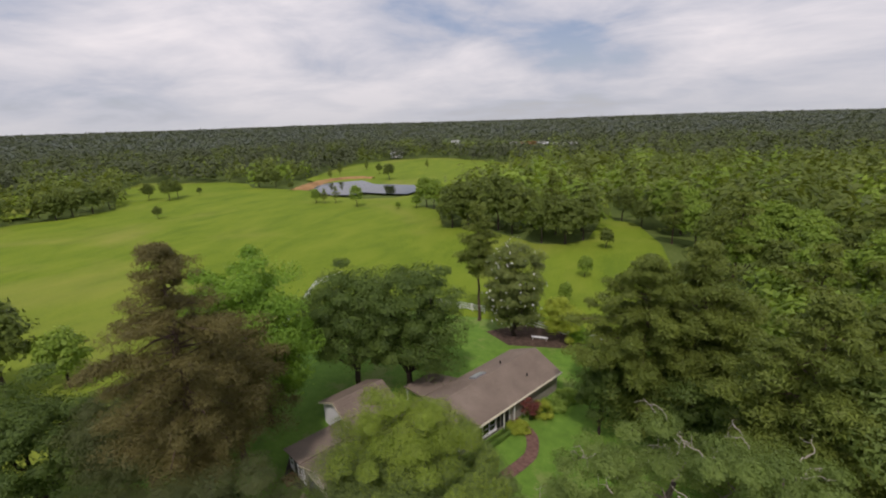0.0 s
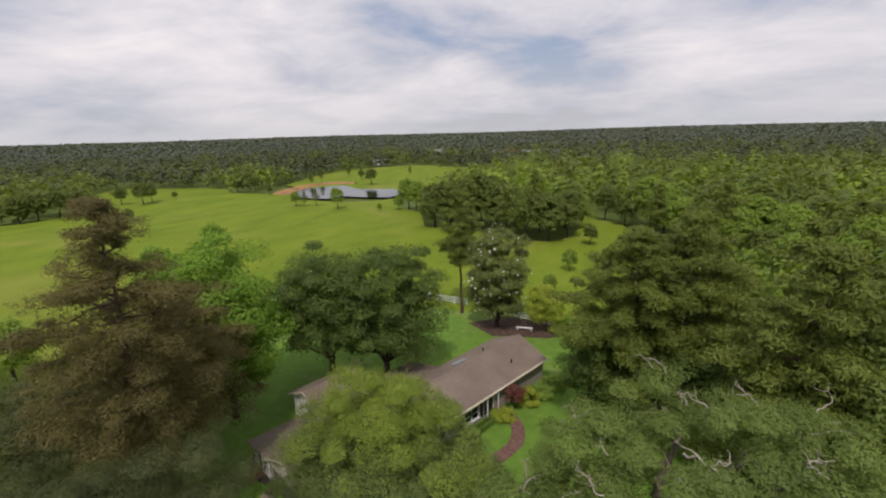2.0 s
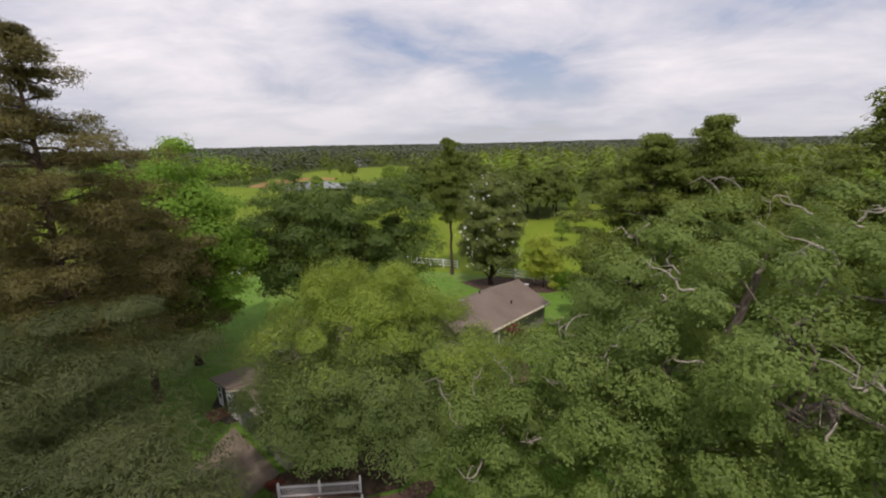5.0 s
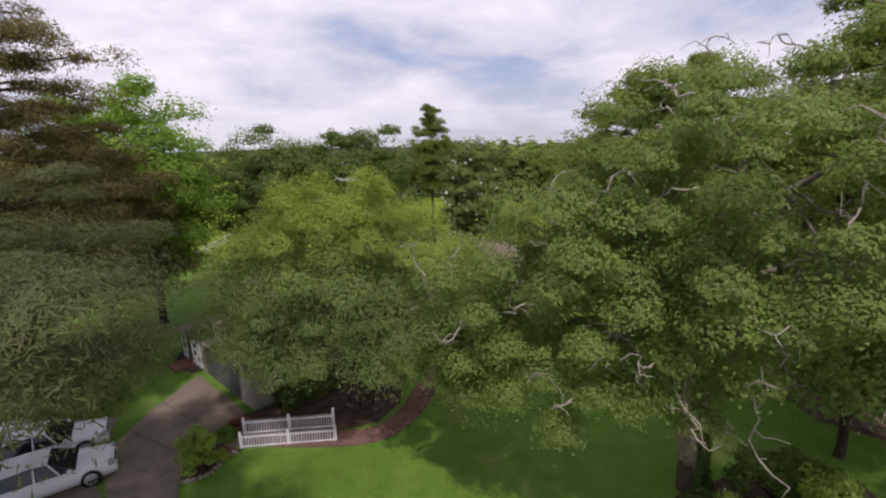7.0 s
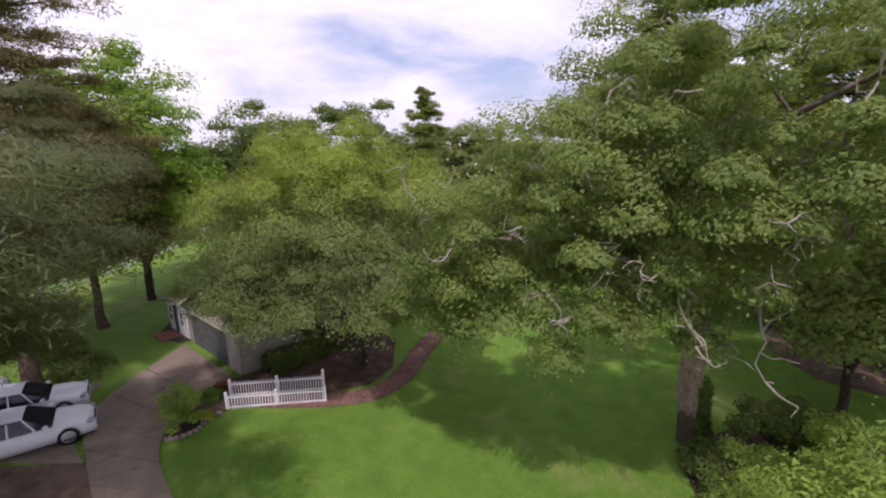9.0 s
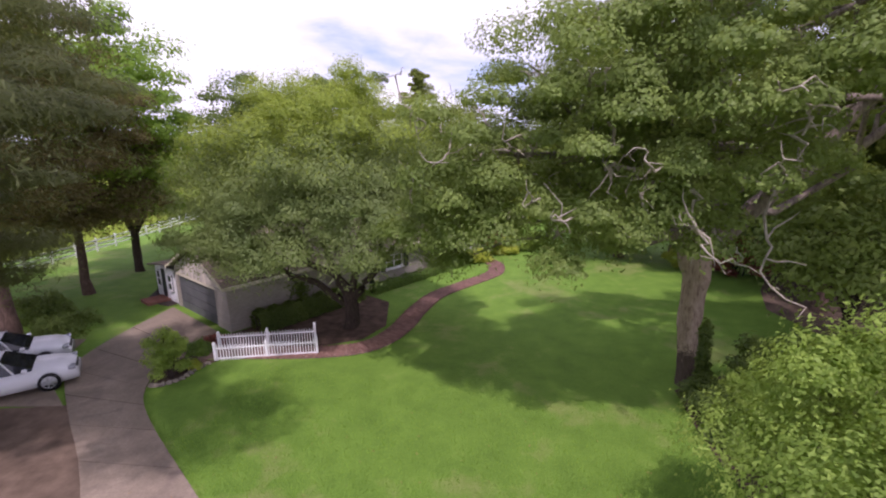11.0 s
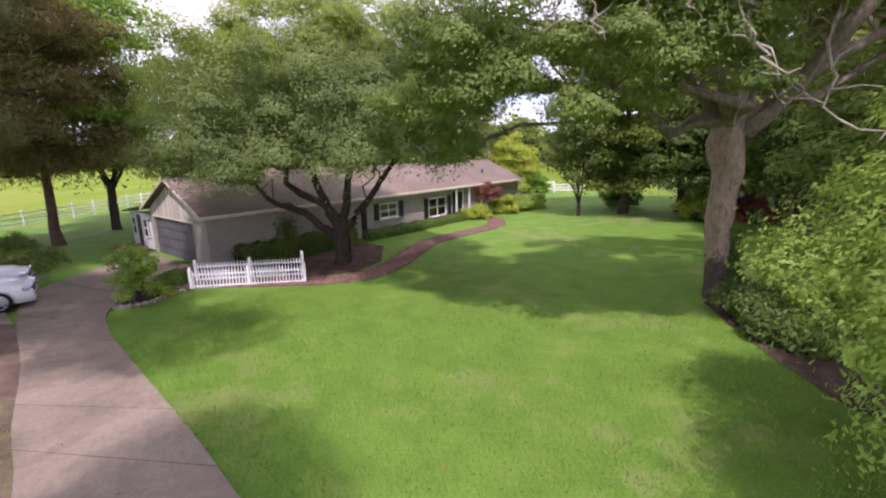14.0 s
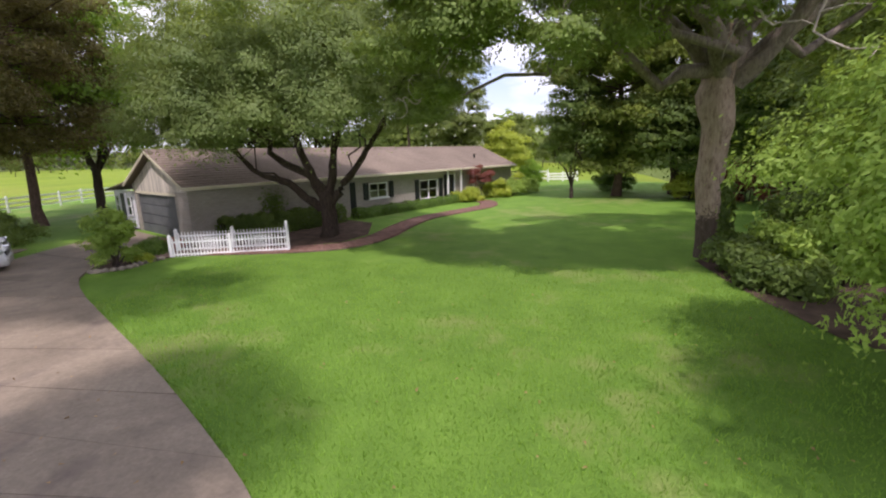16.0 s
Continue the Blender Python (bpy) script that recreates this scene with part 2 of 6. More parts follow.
def shingle_material():
    a = Mat("asphalt_shingles")
    n1 = a.noise(0.35, 4, 0.6)
    n2 = a.noise(9, 5, 0.75, 0, stretch=(1, 1, 2.5))
    col = a.ramp(a.math("ADD", a.math("MULTIPLY", n1, 0.4), a.math("MULTIPLY", n2, 0.6)),
                 [(0.3, (0.135, 0.105, 0.085)), (0.55, (0.24, 0.19, 0.15)), (0.72, (0.33, 0.27, 0.215))])
    a.bump(n2, 0.5, 0.02)
    return a.done(col, 0.95, 0, 0.15)


def water_material():
    a = Mat("pond_water")
    n = a.noise(0.5, 4, 0.6, 0.3, stretch=(1, 0.4, 1))
    a.bump(n, 0.06, 0.1)
    return a.done((0.02, 0.025, 0.02), 0.06, 0, 0.5)


def glass_material(name="window_glass"):
    a = Mat(name)
    n = a.noise(0.8, 2, 0.5)
    col = a.ramp(n, [(0.4, (0.012, 0.015, 0.018)), (0.6, (0.03, 0.035, 0.04))])
    return a.done(col, 0.05, 0, 0.6)


M_LAWN, M_PASTURE, M_GROUND = lawn_material(), pasture_material(), ground_material()
M_CONCRETE = concrete_material()
M_MORTAR = plain("sandy_mortar", (0.15, 0.11, 0.09), 0.95, 0, 0.1, 0.3, 3.0)
M_BRICK = brick_piece_material()
M_WALL = brick_material("painted_brick", (0.375, 0.34, 0.285), (0.445, 0.41, 0.35), (0.29, 0.265, 0.225), 0.21, 0.075)
M_GABLE = siding_material("weathered_white_boards", (0.68, 0.62, 0.52))
M_WHITE = plain("white_paint", (0.78, 0.78, 0.77), 0.55, 0, 0.4, 0.06, 3)
M_VINYL = plain("white_vinyl", (0.80, 0.80, 0.80), 0.45, 0, 0.4, 0.05, 4)
M_TRIM = plain("cream_trim_paint", (0.62, 0.57, 0.42), 0.55, 0, 0.4, 0.1, 4)
M_SHINGLE = shingle_material()
M_GARAGE = plain("dark_grey_door_paint", (0.10, 0.105, 0.105), 0.6, 0, 0.35, 0.3, 1.2)
M_SHUTTER = plain("black_green_paint", (0.012, 0.016, 0.018), 0.45, 0, 0.4, 0.2, 3)
M_GLASS = glass_material()
_pane = Mat("clear_window_glass")
M_PANE = _pane.done(_pane.ramp(_pane.noise(0.8, 2, 0.5), [(0.3, (0.78, 0.82, 0.82)), (0.7, (0.88, 0.9, 0.9))]), 0.03, 0, 0.5)
_pane.bsdf.inputs["Transmission Weight"].default_value = 1.0
M_ASPHALT = plain("dark_asphalt", (0.07, 0.055, 0.05), 0.95, 0, 0.15, 0.3, 1.5)
M_DIRT = plain("bare_brown_soil", (0.13, 0.095, 0.068), 0.95, 0, 0.1, 0.4, 1.2)
M_MULCH = plain("red_brown_mulch", (0.095, 0.065, 0.048), 0.95, 0, 0.1, 0.45, 2.0)
M_CLAY = plain("red_clay_bank", (0.34, 0.20, 0.09), 0.95, 0, 0.1, 0.35, 0.15)
M_STONE = plain("pale_fieldstone", (0.25, 0.215, 0.17), 0.9, 0, 0.2, 0.45, 7.0)
M_WATER = water_material()
M_CAR = plain("white_car_paint", (0.75, 0.76, 0.77), 0.22, 0.0, 0.6, 0.02, 1)
M_TYRE = plain("black_rubber", (0.018, 0.018, 0.018), 0.85, 0, 0.2, 0.2, 8)
M_RIM = plain("alloy_metal", (0.55, 0.56, 0.57), 0.3, 0.9, 0.5, 0.08, 6)
M_DARK = plain("dark_plastic", (0.03, 0.03, 0.032), 0.5, 0, 0.4, 0.2, 6)
M_LAMP = plain("headlight_lens", (0.55, 0.57, 0.6), 0.1, 0.3, 0.7, 0.1, 6)
M_STEEL = plain("bare_metal_sheet", (0.45, 0.47, 0.52), 0.35, 0.6, 0.5, 0.15, 3)
M_BRICK_RED = brick_material("red_brick_step", (0.30, 0.12, 0.08), (0.36, 0.16, 0.11), (0.25, 0.2, 0.17), 0.2, 0.07)

M_BARK_OAK = bark_material("pale_oak_bark", (0.15, 0.115, 0.095), (0.36, 0.30, 0.25))
M_BARK_DARK_FOOT = bark_material("pale_oak_bark_dark_at_foot", (0.21, 0.145, 0.105), (0.54, 0.415, 0.32), 3.0, True)
M_BARK_TWIG = bark_material("bare_grey_twig", (0.34, 0.29, 0.225), (0.60, 0.54, 0.44), 6)
M_BARK_DARK = bark_material("dark_bark", (0.035, 0.026, 0.022), (0.10, 0.075, 0.06))
M_BARK_PINE = bark_material("pine_bark", (0.07, 0.045, 0.035), (0.19, 0.13, 0.10))

M_LEAF_OAK = leaf_material("live_oak_leaves", (0.092, 0.145, 0.038), (0.27, 0.36, 0.088), 0.42, 0.5)
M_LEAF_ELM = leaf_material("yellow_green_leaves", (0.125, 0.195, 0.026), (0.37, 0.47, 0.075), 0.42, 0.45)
# for the elm's lower crown: darker and greyer than its top leaves
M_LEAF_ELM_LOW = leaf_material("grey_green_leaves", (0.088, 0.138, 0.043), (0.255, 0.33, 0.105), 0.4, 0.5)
M_LEAF_BRIGHT = leaf_material("bright_green_leaves", (0.091, 0.193, 0.019), (0.279, 0.449, 0.052), 0.4, 0.3)
M_LEAF_DARK = leaf_material("dark_oak_leaves", (0.052, 0.092, 0.024), (0.165, 0.24, 0.048), 0.4, 0.45)
M_LEAF_MAG = leaf_material("magnolia_leaves", (0.06, 0.105, 0.019), (0.233, 0.266, 0.067), 0.15, 0.4, tint=(0.30, 0.28, 0.12))
M_NEEDLE_BROWN = leaf_material("rusty_needles", (0.09, 0.086, 0.029), (0.215, 0.186, 0.06), 0.32, 0.3, tint=(0.14, 0.18, 0.04))
M_NEEDLE_OLIVE = leaf_material("olive_needles", (0.05, 0.068, 0.026), (0.155, 0.18, 0.06), 0.4, 0.45, tint=(0.19, 0.15, 0.06))
M_NEEDLE = leaf_material("pine_needles", (0.066, 0.10, 0.02), (0.235, 0.29, 0.05), 0.32, 0.25)
M_LEAF_SHRUB = leaf_material("privet_leaves", (0.12, 0.215, 0.035), (0.40, 0.54, 0.11), 0.4, 0.8)
M_LEAF_HEDGE = leaf_material("boxwood_leaves", (0.044, 0.095, 0.017), (0.172, 0.289, 0.041), 0.2, 1.0)
M_LEAF_LIME = leaf_material("lime_shrub_leaves", (0.181, 0.263, 0.024), (0.503, 0.565, 0.075), 0.35, 0.8)
M_LEAF_RED = leaf_material("burgundy_leaves", (0.101, 0.032, 0.025), (0.298, 0.1, 0.075), 0.3, 0.8)
M_LEAF_WOOD = leaf_material("woodland_leaves", (0.06, 0.093, 0.018), (0.195, 0.25, 0.042), 0.35, 0.02)
M_LEAF_WOOD_B = leaf_material("fresh_woodland_leaves", (0.109, 0.19, 0.023), (0.31, 0.425, 0.057), 0.35, 0.02)
# far and horizon woods: distance haze is put into these greyer leaf colours
M_LEAF_FAR = leaf_material("haze_greyed_far_leaves", (0.05, 0.064, 0.027), (0.098, 0.118, 0.048), 0.15, 0.004)
M_LEAF_HAZE = leaf_material("haze_tinted_horizon_leaves", (0.065, 0.08, 0.06), (0.11, 0.13, 0.098), 0.1, 0.002)
M_GRASS = leaf_material("grass_blades", (0.082, 0.185, 0.02), (0.25, 0.43, 0.058), 0.35, 0.5)
M_FALLEN = leaf_material("dry_leaves", (0.13, 0.075, 0.03), (0.42, 0.27, 0.12), 0.15, 1.0)
M_PETAL = plain("white_petals", (0.75, 0.74, 0.66), 0.6, 0, 0.3, 0.1, 5)
M_DISTANT_ROOF = plain("pale_metal_roof", (0.6, 0.6, 0.6), 0.5, 0.2, 0.4, 0.1, 1)
M_BARN_RED = plain("red_barn_paint", (0.42, 0.08, 0.04), 0.7, 0, 0.3, 0.15, 1)

# ---- mesh helpers ----
rng = np.random.default_rng(7)


def np_mesh(name, verts, faces, mats, index=None, smooth=False):
    """A mesh from arrays: verts n x 3, faces m x k."""
    me = bpy.data.meshes.new(name)
    verts = np.asarray(verts, np.float32)
    faces = np.asarray(faces, np.int32)
    m, k = faces.shape
    me.vertices.add(len(verts))
    me.vertices.foreach_set("co", verts.ravel())
    me.loops.add(m * k)
    me.loops.foreach_set("vertex_index", faces.ravel())
    me.polygons.add(m)
    me.polygons.foreach_set("loop_start", np.arange(m, dtype=np.int32) * k)
    for mt in (mats if isinstance(mats, (list, tuple)) else [mats]):
        me.materials.append(mt)
    if index is not None:
        me.polygons.foreach_set("material_index", np.asarray(index, np.int32))
    if smooth:
        me.polygons.foreach_set("use_smooth", np.ones(m, bool))
    me.update(calc_edges=True)
    me.validate()
    return me


def empty(name, x, y, z=0.0, rz=0.0):
    e = new(name)
    e.matrix_world = pose(x, y, z, 0, 0, rz)
    e.empty_display_size = 0.2
    return e


def part(name, source, material, parent, label=""):
    """One mesh object under a thing: source is a bmesh or a finished mesh."""
    if isinstance(source, bmesh.types.BMesh):
        me = bpy.data.meshes.new(name)
        source.to_mesh(me)
        source.free()
        me.materials.append(material)
    else:
        me = source
    ob = new(name, me)
    if parent is not None:
        ob.parent = parent
    if label:
        ob["label"] = label
    return ob


def box(sx, sy, sz, cx=0.0, cy=0.0, cz=0.0, bevel=0.0, rz=0.0):
    """A box centred in x and y that stands on cz, with softened edges."""
    bm = bmesh.new()
    bmesh.ops.create_cube(bm, size=1.0, matrix=Matrix.Translation((cx, cy, cz + sz / 2)) @ Matrix.Rotation(rz, 4, "Z") @ Matrix.Diagonal((sx, sy, sz, 1)))
    if bevel:
        bmesh.ops.bevel(bm, geom=list(bm.edges), offset=bevel, segments=1, affect="EDGES")
    return bm


def slab(points, z0, z1):
    """A flat prism over an outline, given counterclockwise."""
    bm = bmesh.new()
    top = [bm.verts.new((x, y, z1)) for x, y in points]
    low = [bm.verts.new((x, y, z0)) for x, y in points]
    bm.faces.new(top)
    bm.faces.new(low[::-1])
    for i in range(len(points)):
        j = (i + 1) % len(points)
        bm.faces.new((low[i], low[j], top[j], top[i]))
    bmesh.ops.triangulate(bm, faces=[f for f in bm.faces if len(f.verts) > 4])
    return bm


def spline(points, n):
    """n points on a smooth line through the given ones."""
    p = np.array(points, float)
    p = np.vstack([2 * p[0] - p[1], p, 2 * p[-1] - p[-2]])
    out = []
    segs = len(p) - 3
    for u in np.linspace(0, segs - 1e-6, n):
        i = int(u)
        t = u - i
        a, b, c, d = p[i:i + 4]
        out.append(0.5 * (2 * b + (c - a) * t + (2 * a - 5 * b + 4 * c - d) * t * t + (3 * b - a - 3 * c + d) * t ** 3))
    return np.array(out)


def tube(points, radii, sides=8):
    """Arrays of a tapered tube along points."""
    pts = np.asarray(points, float)
    n = len(pts)
    tang = np.gradient(pts, axis=0)
    tang /= np.linalg.norm(tang, axis=1, keepdims=True) + 1e-9
    ref = np.where(np.abs(tang[:, 2:3]) > 0.9, np.array([[1.0, 0, 0]]), np.array([[0, 0, 1.0]]))
    side = np.cross(tang, ref)
    side /= np.linalg.norm(side, axis=1, keepdims=True) + 1e-9
    up = np.cross(side, tang)
    ang = np.arange(sides) * 2 * np.pi / sides
    ring = np.cos(ang)[None, :, None] * side[:, None] + np.sin(ang)[None, :, None] * up[:, None]
    v = (pts[:, None] + ring * np.asarray(radii)[:, None, None]).reshape(-1, 3)
    i = np.arange(n - 1)[:, None] * sides
    j = np.arange(sides)[None]
    k = (j + 1) % sides
    f = np.stack([i + j, i + k, i + sides + k, i + sides + j], -1).reshape(-1, 4)
    return v, f


def join(parts):
    vs, fs, base = [], [], 0
    for v, f in parts:
        vs.append(v)
        fs.append(f + base)
        base += len(v)
    return np.concatenate(vs), np.concatenate(fs)


def leaves(points, normals, length, width, r, droop=0.25, jit=0.45):
    """Small pointed leaves at points, with their faces turned to normals."""
    n = len(points)
    nr = normals + r.normal(0, jit, (n, 3))
    nr /= np.linalg.norm(nr, axis=1, keepdims=True) + 1e-9
    d = r.normal(0, 1, (n, 3))
    d[:, 2] -= droop
    d -= (d * nr).sum(1, keepdims=True) * nr
    d /= np.linalg.norm(d, axis=1, keepdims=True) + 1e-9
    s = np.cross(nr, d)
    ln = (length * r.uniform(0.65, 1.35, n))[:, None]
    wd = (width * r.uniform(0.65, 1.35, n))[:, None]
    a = points - d * ln * 0.42
    v = np.stack([a - s * wd * 0.5, a + s * wd * 0.5, points + d * ln * 0.58 + nr * wd * r.normal(0, 0.25, (n, 1))], 1).reshape(-1, 3)
    return v, np.arange(n * 3).reshape(-1, 3)


def clump_leaves(centres, radii, per, r, length, width, flat=0.7, droop=0.25, under=-0.35):
    """Leaves over the outer faces of many small clumps."""
    c = np.repeat(centres, per, 0)
    rad = np.repeat(radii, per)[:, None]
    d = r.normal(0, 1, (len(c), 3))
    d /= np.linalg.norm(d, axis=1, keepdims=True)
    d[:, 2] = np.where(d[:, 2] < under, -d[:, 2] * 0.6, d[:, 2])
    rr = rad * r.uniform(0.45, 1.08, (len(c), 1))
    off = d * rr
    off[:, 2] *= flat
    nrm = d + np.array([[0, 0, 0.55]])
    return leaves(c + off, nrm, length, width, r, droop)


def spread_out(points, n, r):
    """n of the points, picked so that they lie far from one another."""
    got = [int(r.integers(len(points)))]
    dist = np.linalg.norm(points - points[got[0]], axis=1)
    while len(got) < min(n, len(points)):
        k = int(np.argmax(dist))
        got.append(k)
        dist = np.minimum(dist, np.linalg.norm(points - points[k], axis=1))
    return np.array(got)


def puff_leaves(centres, radii, out, per, r, length, width, flat=0.65, hang=0.12, jit=0.35, spire=0.0):
    """Rounded, lumpy boughs of leaves with lit tops and hollow undersides."""
    n = len(centres)
    c = np.repeat(np.arange(n), per)
    d = r.normal(0, 1, (n * per, 3))
    d /= np.linalg.norm(d, axis=1, keepdims=True)
    d[:, 2] = np.where(d[:, 2] < -0.15, np.abs(d[:, 2]) * r.uniform(-0.35, 1.0, n * per), d[:, 2])
    ph = r.uniform(0, 6.28, (n, 6))[c]
    lump = 1 + 0.16 * np.sin(d[:, 0] * 4.2 + ph[:, 0]) * np.sin(d[:, 1] * 4.6 + ph[:, 1]) + 0.14 * np.sin(d[:, 2] * 7.5 + d[:, 0] * 6.5 + ph[:, 2]) + 0.10 * np.sin(d[:, 1] * 13 - d[:, 0] * 11 + ph[:, 3])
    rad = radii[c] * lump * (1.06 - 0.42 * r.random(n * per) ** 2.2)
    p = d * rad[:, None]
    p[:, 2] *= flat
    dn = r.random(n * per) < hang
    p[dn, 2] -= radii[c][dn] * r.uniform(0.1, 0.9, dn.sum())
    if spire:
        up = (d[:, 2] > 0.35) & (np.sin(d[:, 0] * 9 + ph[:, 4]) * np.sin(d[:, 1] * 9 + ph[:, 5]) > 0.3)
        p[up, 2] += spire * r.random(up.sum()) * radii[c][up]
    nr = d + 0.35 * out[c] + np.array([[0, 0, 0.4]])
    return leaves(centres[c] + p, nr, length, width, r, 0.25, jit)


def lumpy(d, seed, amount):
    """A factor that makes an outline uneven, for directions d."""
    return np.array([1 + amount * noise.noise(Vector(q) * 1.9 + Vector((seed, 3 * seed, seed * 0.7))) + 0.5 * amount * noise.noise(Vector(q) * 4.3 + Vector((seed, 0, 5)))
                     for q in d])


def crown_centres(n, size, r, seed, low=-0.35, inner=0.25, amount=0.35):
    """Places of clumps in the shell of an uneven dome, about the crown's middle."""
    d = r.normal(0, 1, (n * 3, 3))
    d /= np.linalg.norm(d, axis=1, keepdims=True)
    d = d[d[:, 2] > low][:n]
    f = lumpy(d, seed, amount)
    rad = np.where(r.random(len(d)) < inner, r.uniform(0.35, 0.75, len(d)), r.uniform(0.8, 1.0, len(d))) * f
    return d * rad[:, None] * np.array(size)


def limb_path(a, b, r, bend=0.18, sag=0.12, n=7):
    a, b = np.array(a, float), np.array(b, float)
    ln = np.linalg.norm(b - a)
    t = np.linspace(0, 1, n)[:, None]
    p = a + (b - a) * t
    p[:, 2] += np.sin(t[:, 0] * np.pi) * ln * sag
    w = r.normal(0, bend * ln * 0.35, (n, 3)) * np.sin(t * np.pi)
    return p + w


def broad_tree(name, x, y, height, spread, trunk_h, trunk_r, leaf_mat, bark_mat, label, category="tree", clumps=150, per=160, leaf=(0.22, 0.12),
               clump_r=0.95, seed=1, limbs=9, low=-0.35, squash=1.0, lean=(0, 0), z0=0.0, group="", amount=0.35, under=-0.35, twigs=0, offset=(0, 0), leaf_mat2=None, droop=0.25, extra=(), boughs=0, bough_r=1.5, flat=0.65, spire=0.0, hang=0.12, inner=0.3, dead=(), profile=None, arms=(), burls=()):
    """A broad-leaved tree: tapered trunk, bent limbs and a crown of many small leaves in uneven clumps."""
    r = np.random.default_rng(seed)
    root = empty(name, x, y, z0)
    tagged(root, label, category, group)
    rz = (height - trunk_h) * 0.5
    mid = np.array([offset[0] + lean[0], offset[1] + lean[1], trunk_h + rz * 0.95])
    if boughs:
        size = (max(0.4, spread[0] - bough_r * 0.8), max(0.4, spread[1] - bough_r * 0.8), max(0.4, rz * squash - bough_r * 0.5))
        many = crown_centres(boughs * 6, size, r, seed, low, 0.0, amount)
        cen = many[spread_out(many, boughs, r)] * r.uniform(0.8, 1.06, (boughs, 1))
        core = crown_centres(int(boughs * inner), tuple(q * 0.62 for q in size), r, seed + 3, low, 0.5, amount)
        cen = np.vstack([cen, core]) + mid
        for (ex, ey, ez), es, en in extra:
            many = crown_centres(en * 5, es, r, seed + 5, -0.9, 0.2, 0.4)
            cen = np.vstack([cen, many[spread_out(many, en, r)] + np.array([ex - x, ey - y, ez])])
        rads = bough_r * r.uniform(0.6, 1.25, len(cen))
        out = (cen - mid) / (np.linalg.norm(cen - mid, axis=1, keepdims=True) + 1e-6)
        v, f = puff_leaves(cen, rads, out, per, r, leaf[0], leaf[1], flat, hang, 0.28, spire)
    else:
        cen = crown_centres(clumps, (spread[0], spread[1], rz * squash), r, seed, low, 0.25, amount) + mid
        rads = clump_r * r.uniform(0.65, 1.35, len(cen))
        v, f = clump_leaves(cen, rads, per, r, leaf[0], leaf[1], 0.7, droop, under)
    idx = None
    mats = leaf_mat
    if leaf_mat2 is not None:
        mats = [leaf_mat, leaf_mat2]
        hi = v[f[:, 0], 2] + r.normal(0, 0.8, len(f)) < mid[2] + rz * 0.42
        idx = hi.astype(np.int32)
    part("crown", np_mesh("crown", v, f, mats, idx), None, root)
    base = np.array([0, 0, -0.1])
    fork = np.array([lean[0] * 0.6, lean[1] * 0.6, trunk_h])
    tp = spline([base, base * 0.6 + fork * 0.4 + r.normal(0, trunk_r * 0.4, 3) * (1, 1, 0), fork, fork + (fork - base) * 0.25 + np.array([lean[0], lean[1], 0]) * 0.3], 24)
    px, pr = profile or ((0, 0.1, 0.3, 0.8, 1), (1.35, 1.15, 1.0, 0.95, 0.6))
    tr = np.interp(np.linspace(0, 1, 24), px, np.array(pr) * trunk_r)
    v, f = tube(tp, tr, 16)
    axis = np.repeat(tp, 16, 0)
    knot = np.array([noise.noise(Vector((q[0] * 2.4 / max(trunk_r, 0.1), q[1] * 2.4 / max(trunk_r, 0.1), q[2] * 1.3 + seed)) * 0.5) for q in v]) if trunk_r > 0.27 else np.zeros(len(v))
    v = axis + (v - axis) * (1 + 0.34 * knot[:, None]) + r.normal(0, trunk_r * 0.02, v.shape)
    for bz, ba, amp, bs in burls:
        ang = np.arctan2(v[:, 1] - axis[:, 1], v[:, 0] - axis[:, 0])
        near = np.exp(-((v[:, 2] - bz) / bs) ** 2 - (np.angle(np.exp(1j * (ang - ba))) / 0.8) ** 2)
        v = v + (v - axis) / (np.linalg.norm(v - axis, axis=1, keepdims=True) + 1e-6) * (amp * near)[:, None]
    part("trunk", np_mesh("trunk", v, f, M_BARK_DARK_FOOT if bark_mat is M_BARK_OAK else bark_mat, None, True), None, root)
    order = np.argsort(-np.linalg.norm((cen - fork) * (1, 1, 0.5), axis=1))
    ring = order[:max(limbs * 3, len(order) // 2)]
    pick = ring[spread_out(cen[ring], limbs, r)]
    for k in pick:
        st = tp[r.integers(15, 24)]
        lp = limb_path(st, cen[k] * 0.9 + st * 0.1, r, 0.24, 0.1, 9)
        bits = [tube(lp, trunk_r * r.uniform(0.42, 0.62) * np.linspace(1, 0.35, len(lp)) ** 1.8, 8)]
        for _ in range(3):
            q = lp[r.integers(3, 8)]
            near = cen[np.argsort(np.linalg.norm(cen - q, axis=1))[r.integers(0, 10)]]
            sp = limb_path(q, near, r, 0.25, 0.05, 5)
            bits.append(tube(sp, np.linspace(trunk_r * 0.16, trunk_r * 0.04, 5), 5))
        v, f = join(bits)
        part("limb", np_mesh("limb", v, f, bark_mat, None, True), None, root)
    for line, r0, r1 in arms:
        lp = spline([(p[0] - x, p[1] - y, p[2]) for p in line], 22)
        lp[2:] += np.cumsum(r.normal(0, 0.035, (20, 3)), 0)
        bits = [tube(lp, np.linspace(r0, r1, 22) * r.uniform(0.9, 1.12, 22), 10)]
        for k in (8, 12, 15, 18, 20):
            near = cen[np.argsort(np.linalg.norm(cen - lp[k], axis=1))[r.integers(0, 6)]]
            sp = limb_path(lp[k], near, r, 0.3, 0.05, 7)
            bits.append(tube(sp, np.linspace(r1 * 0.8, r1 * 0.2, 7), 6))
        v, f = join(bits)
        part("limb", np_mesh("limb", v, f, bark_mat, None, True), None, root)
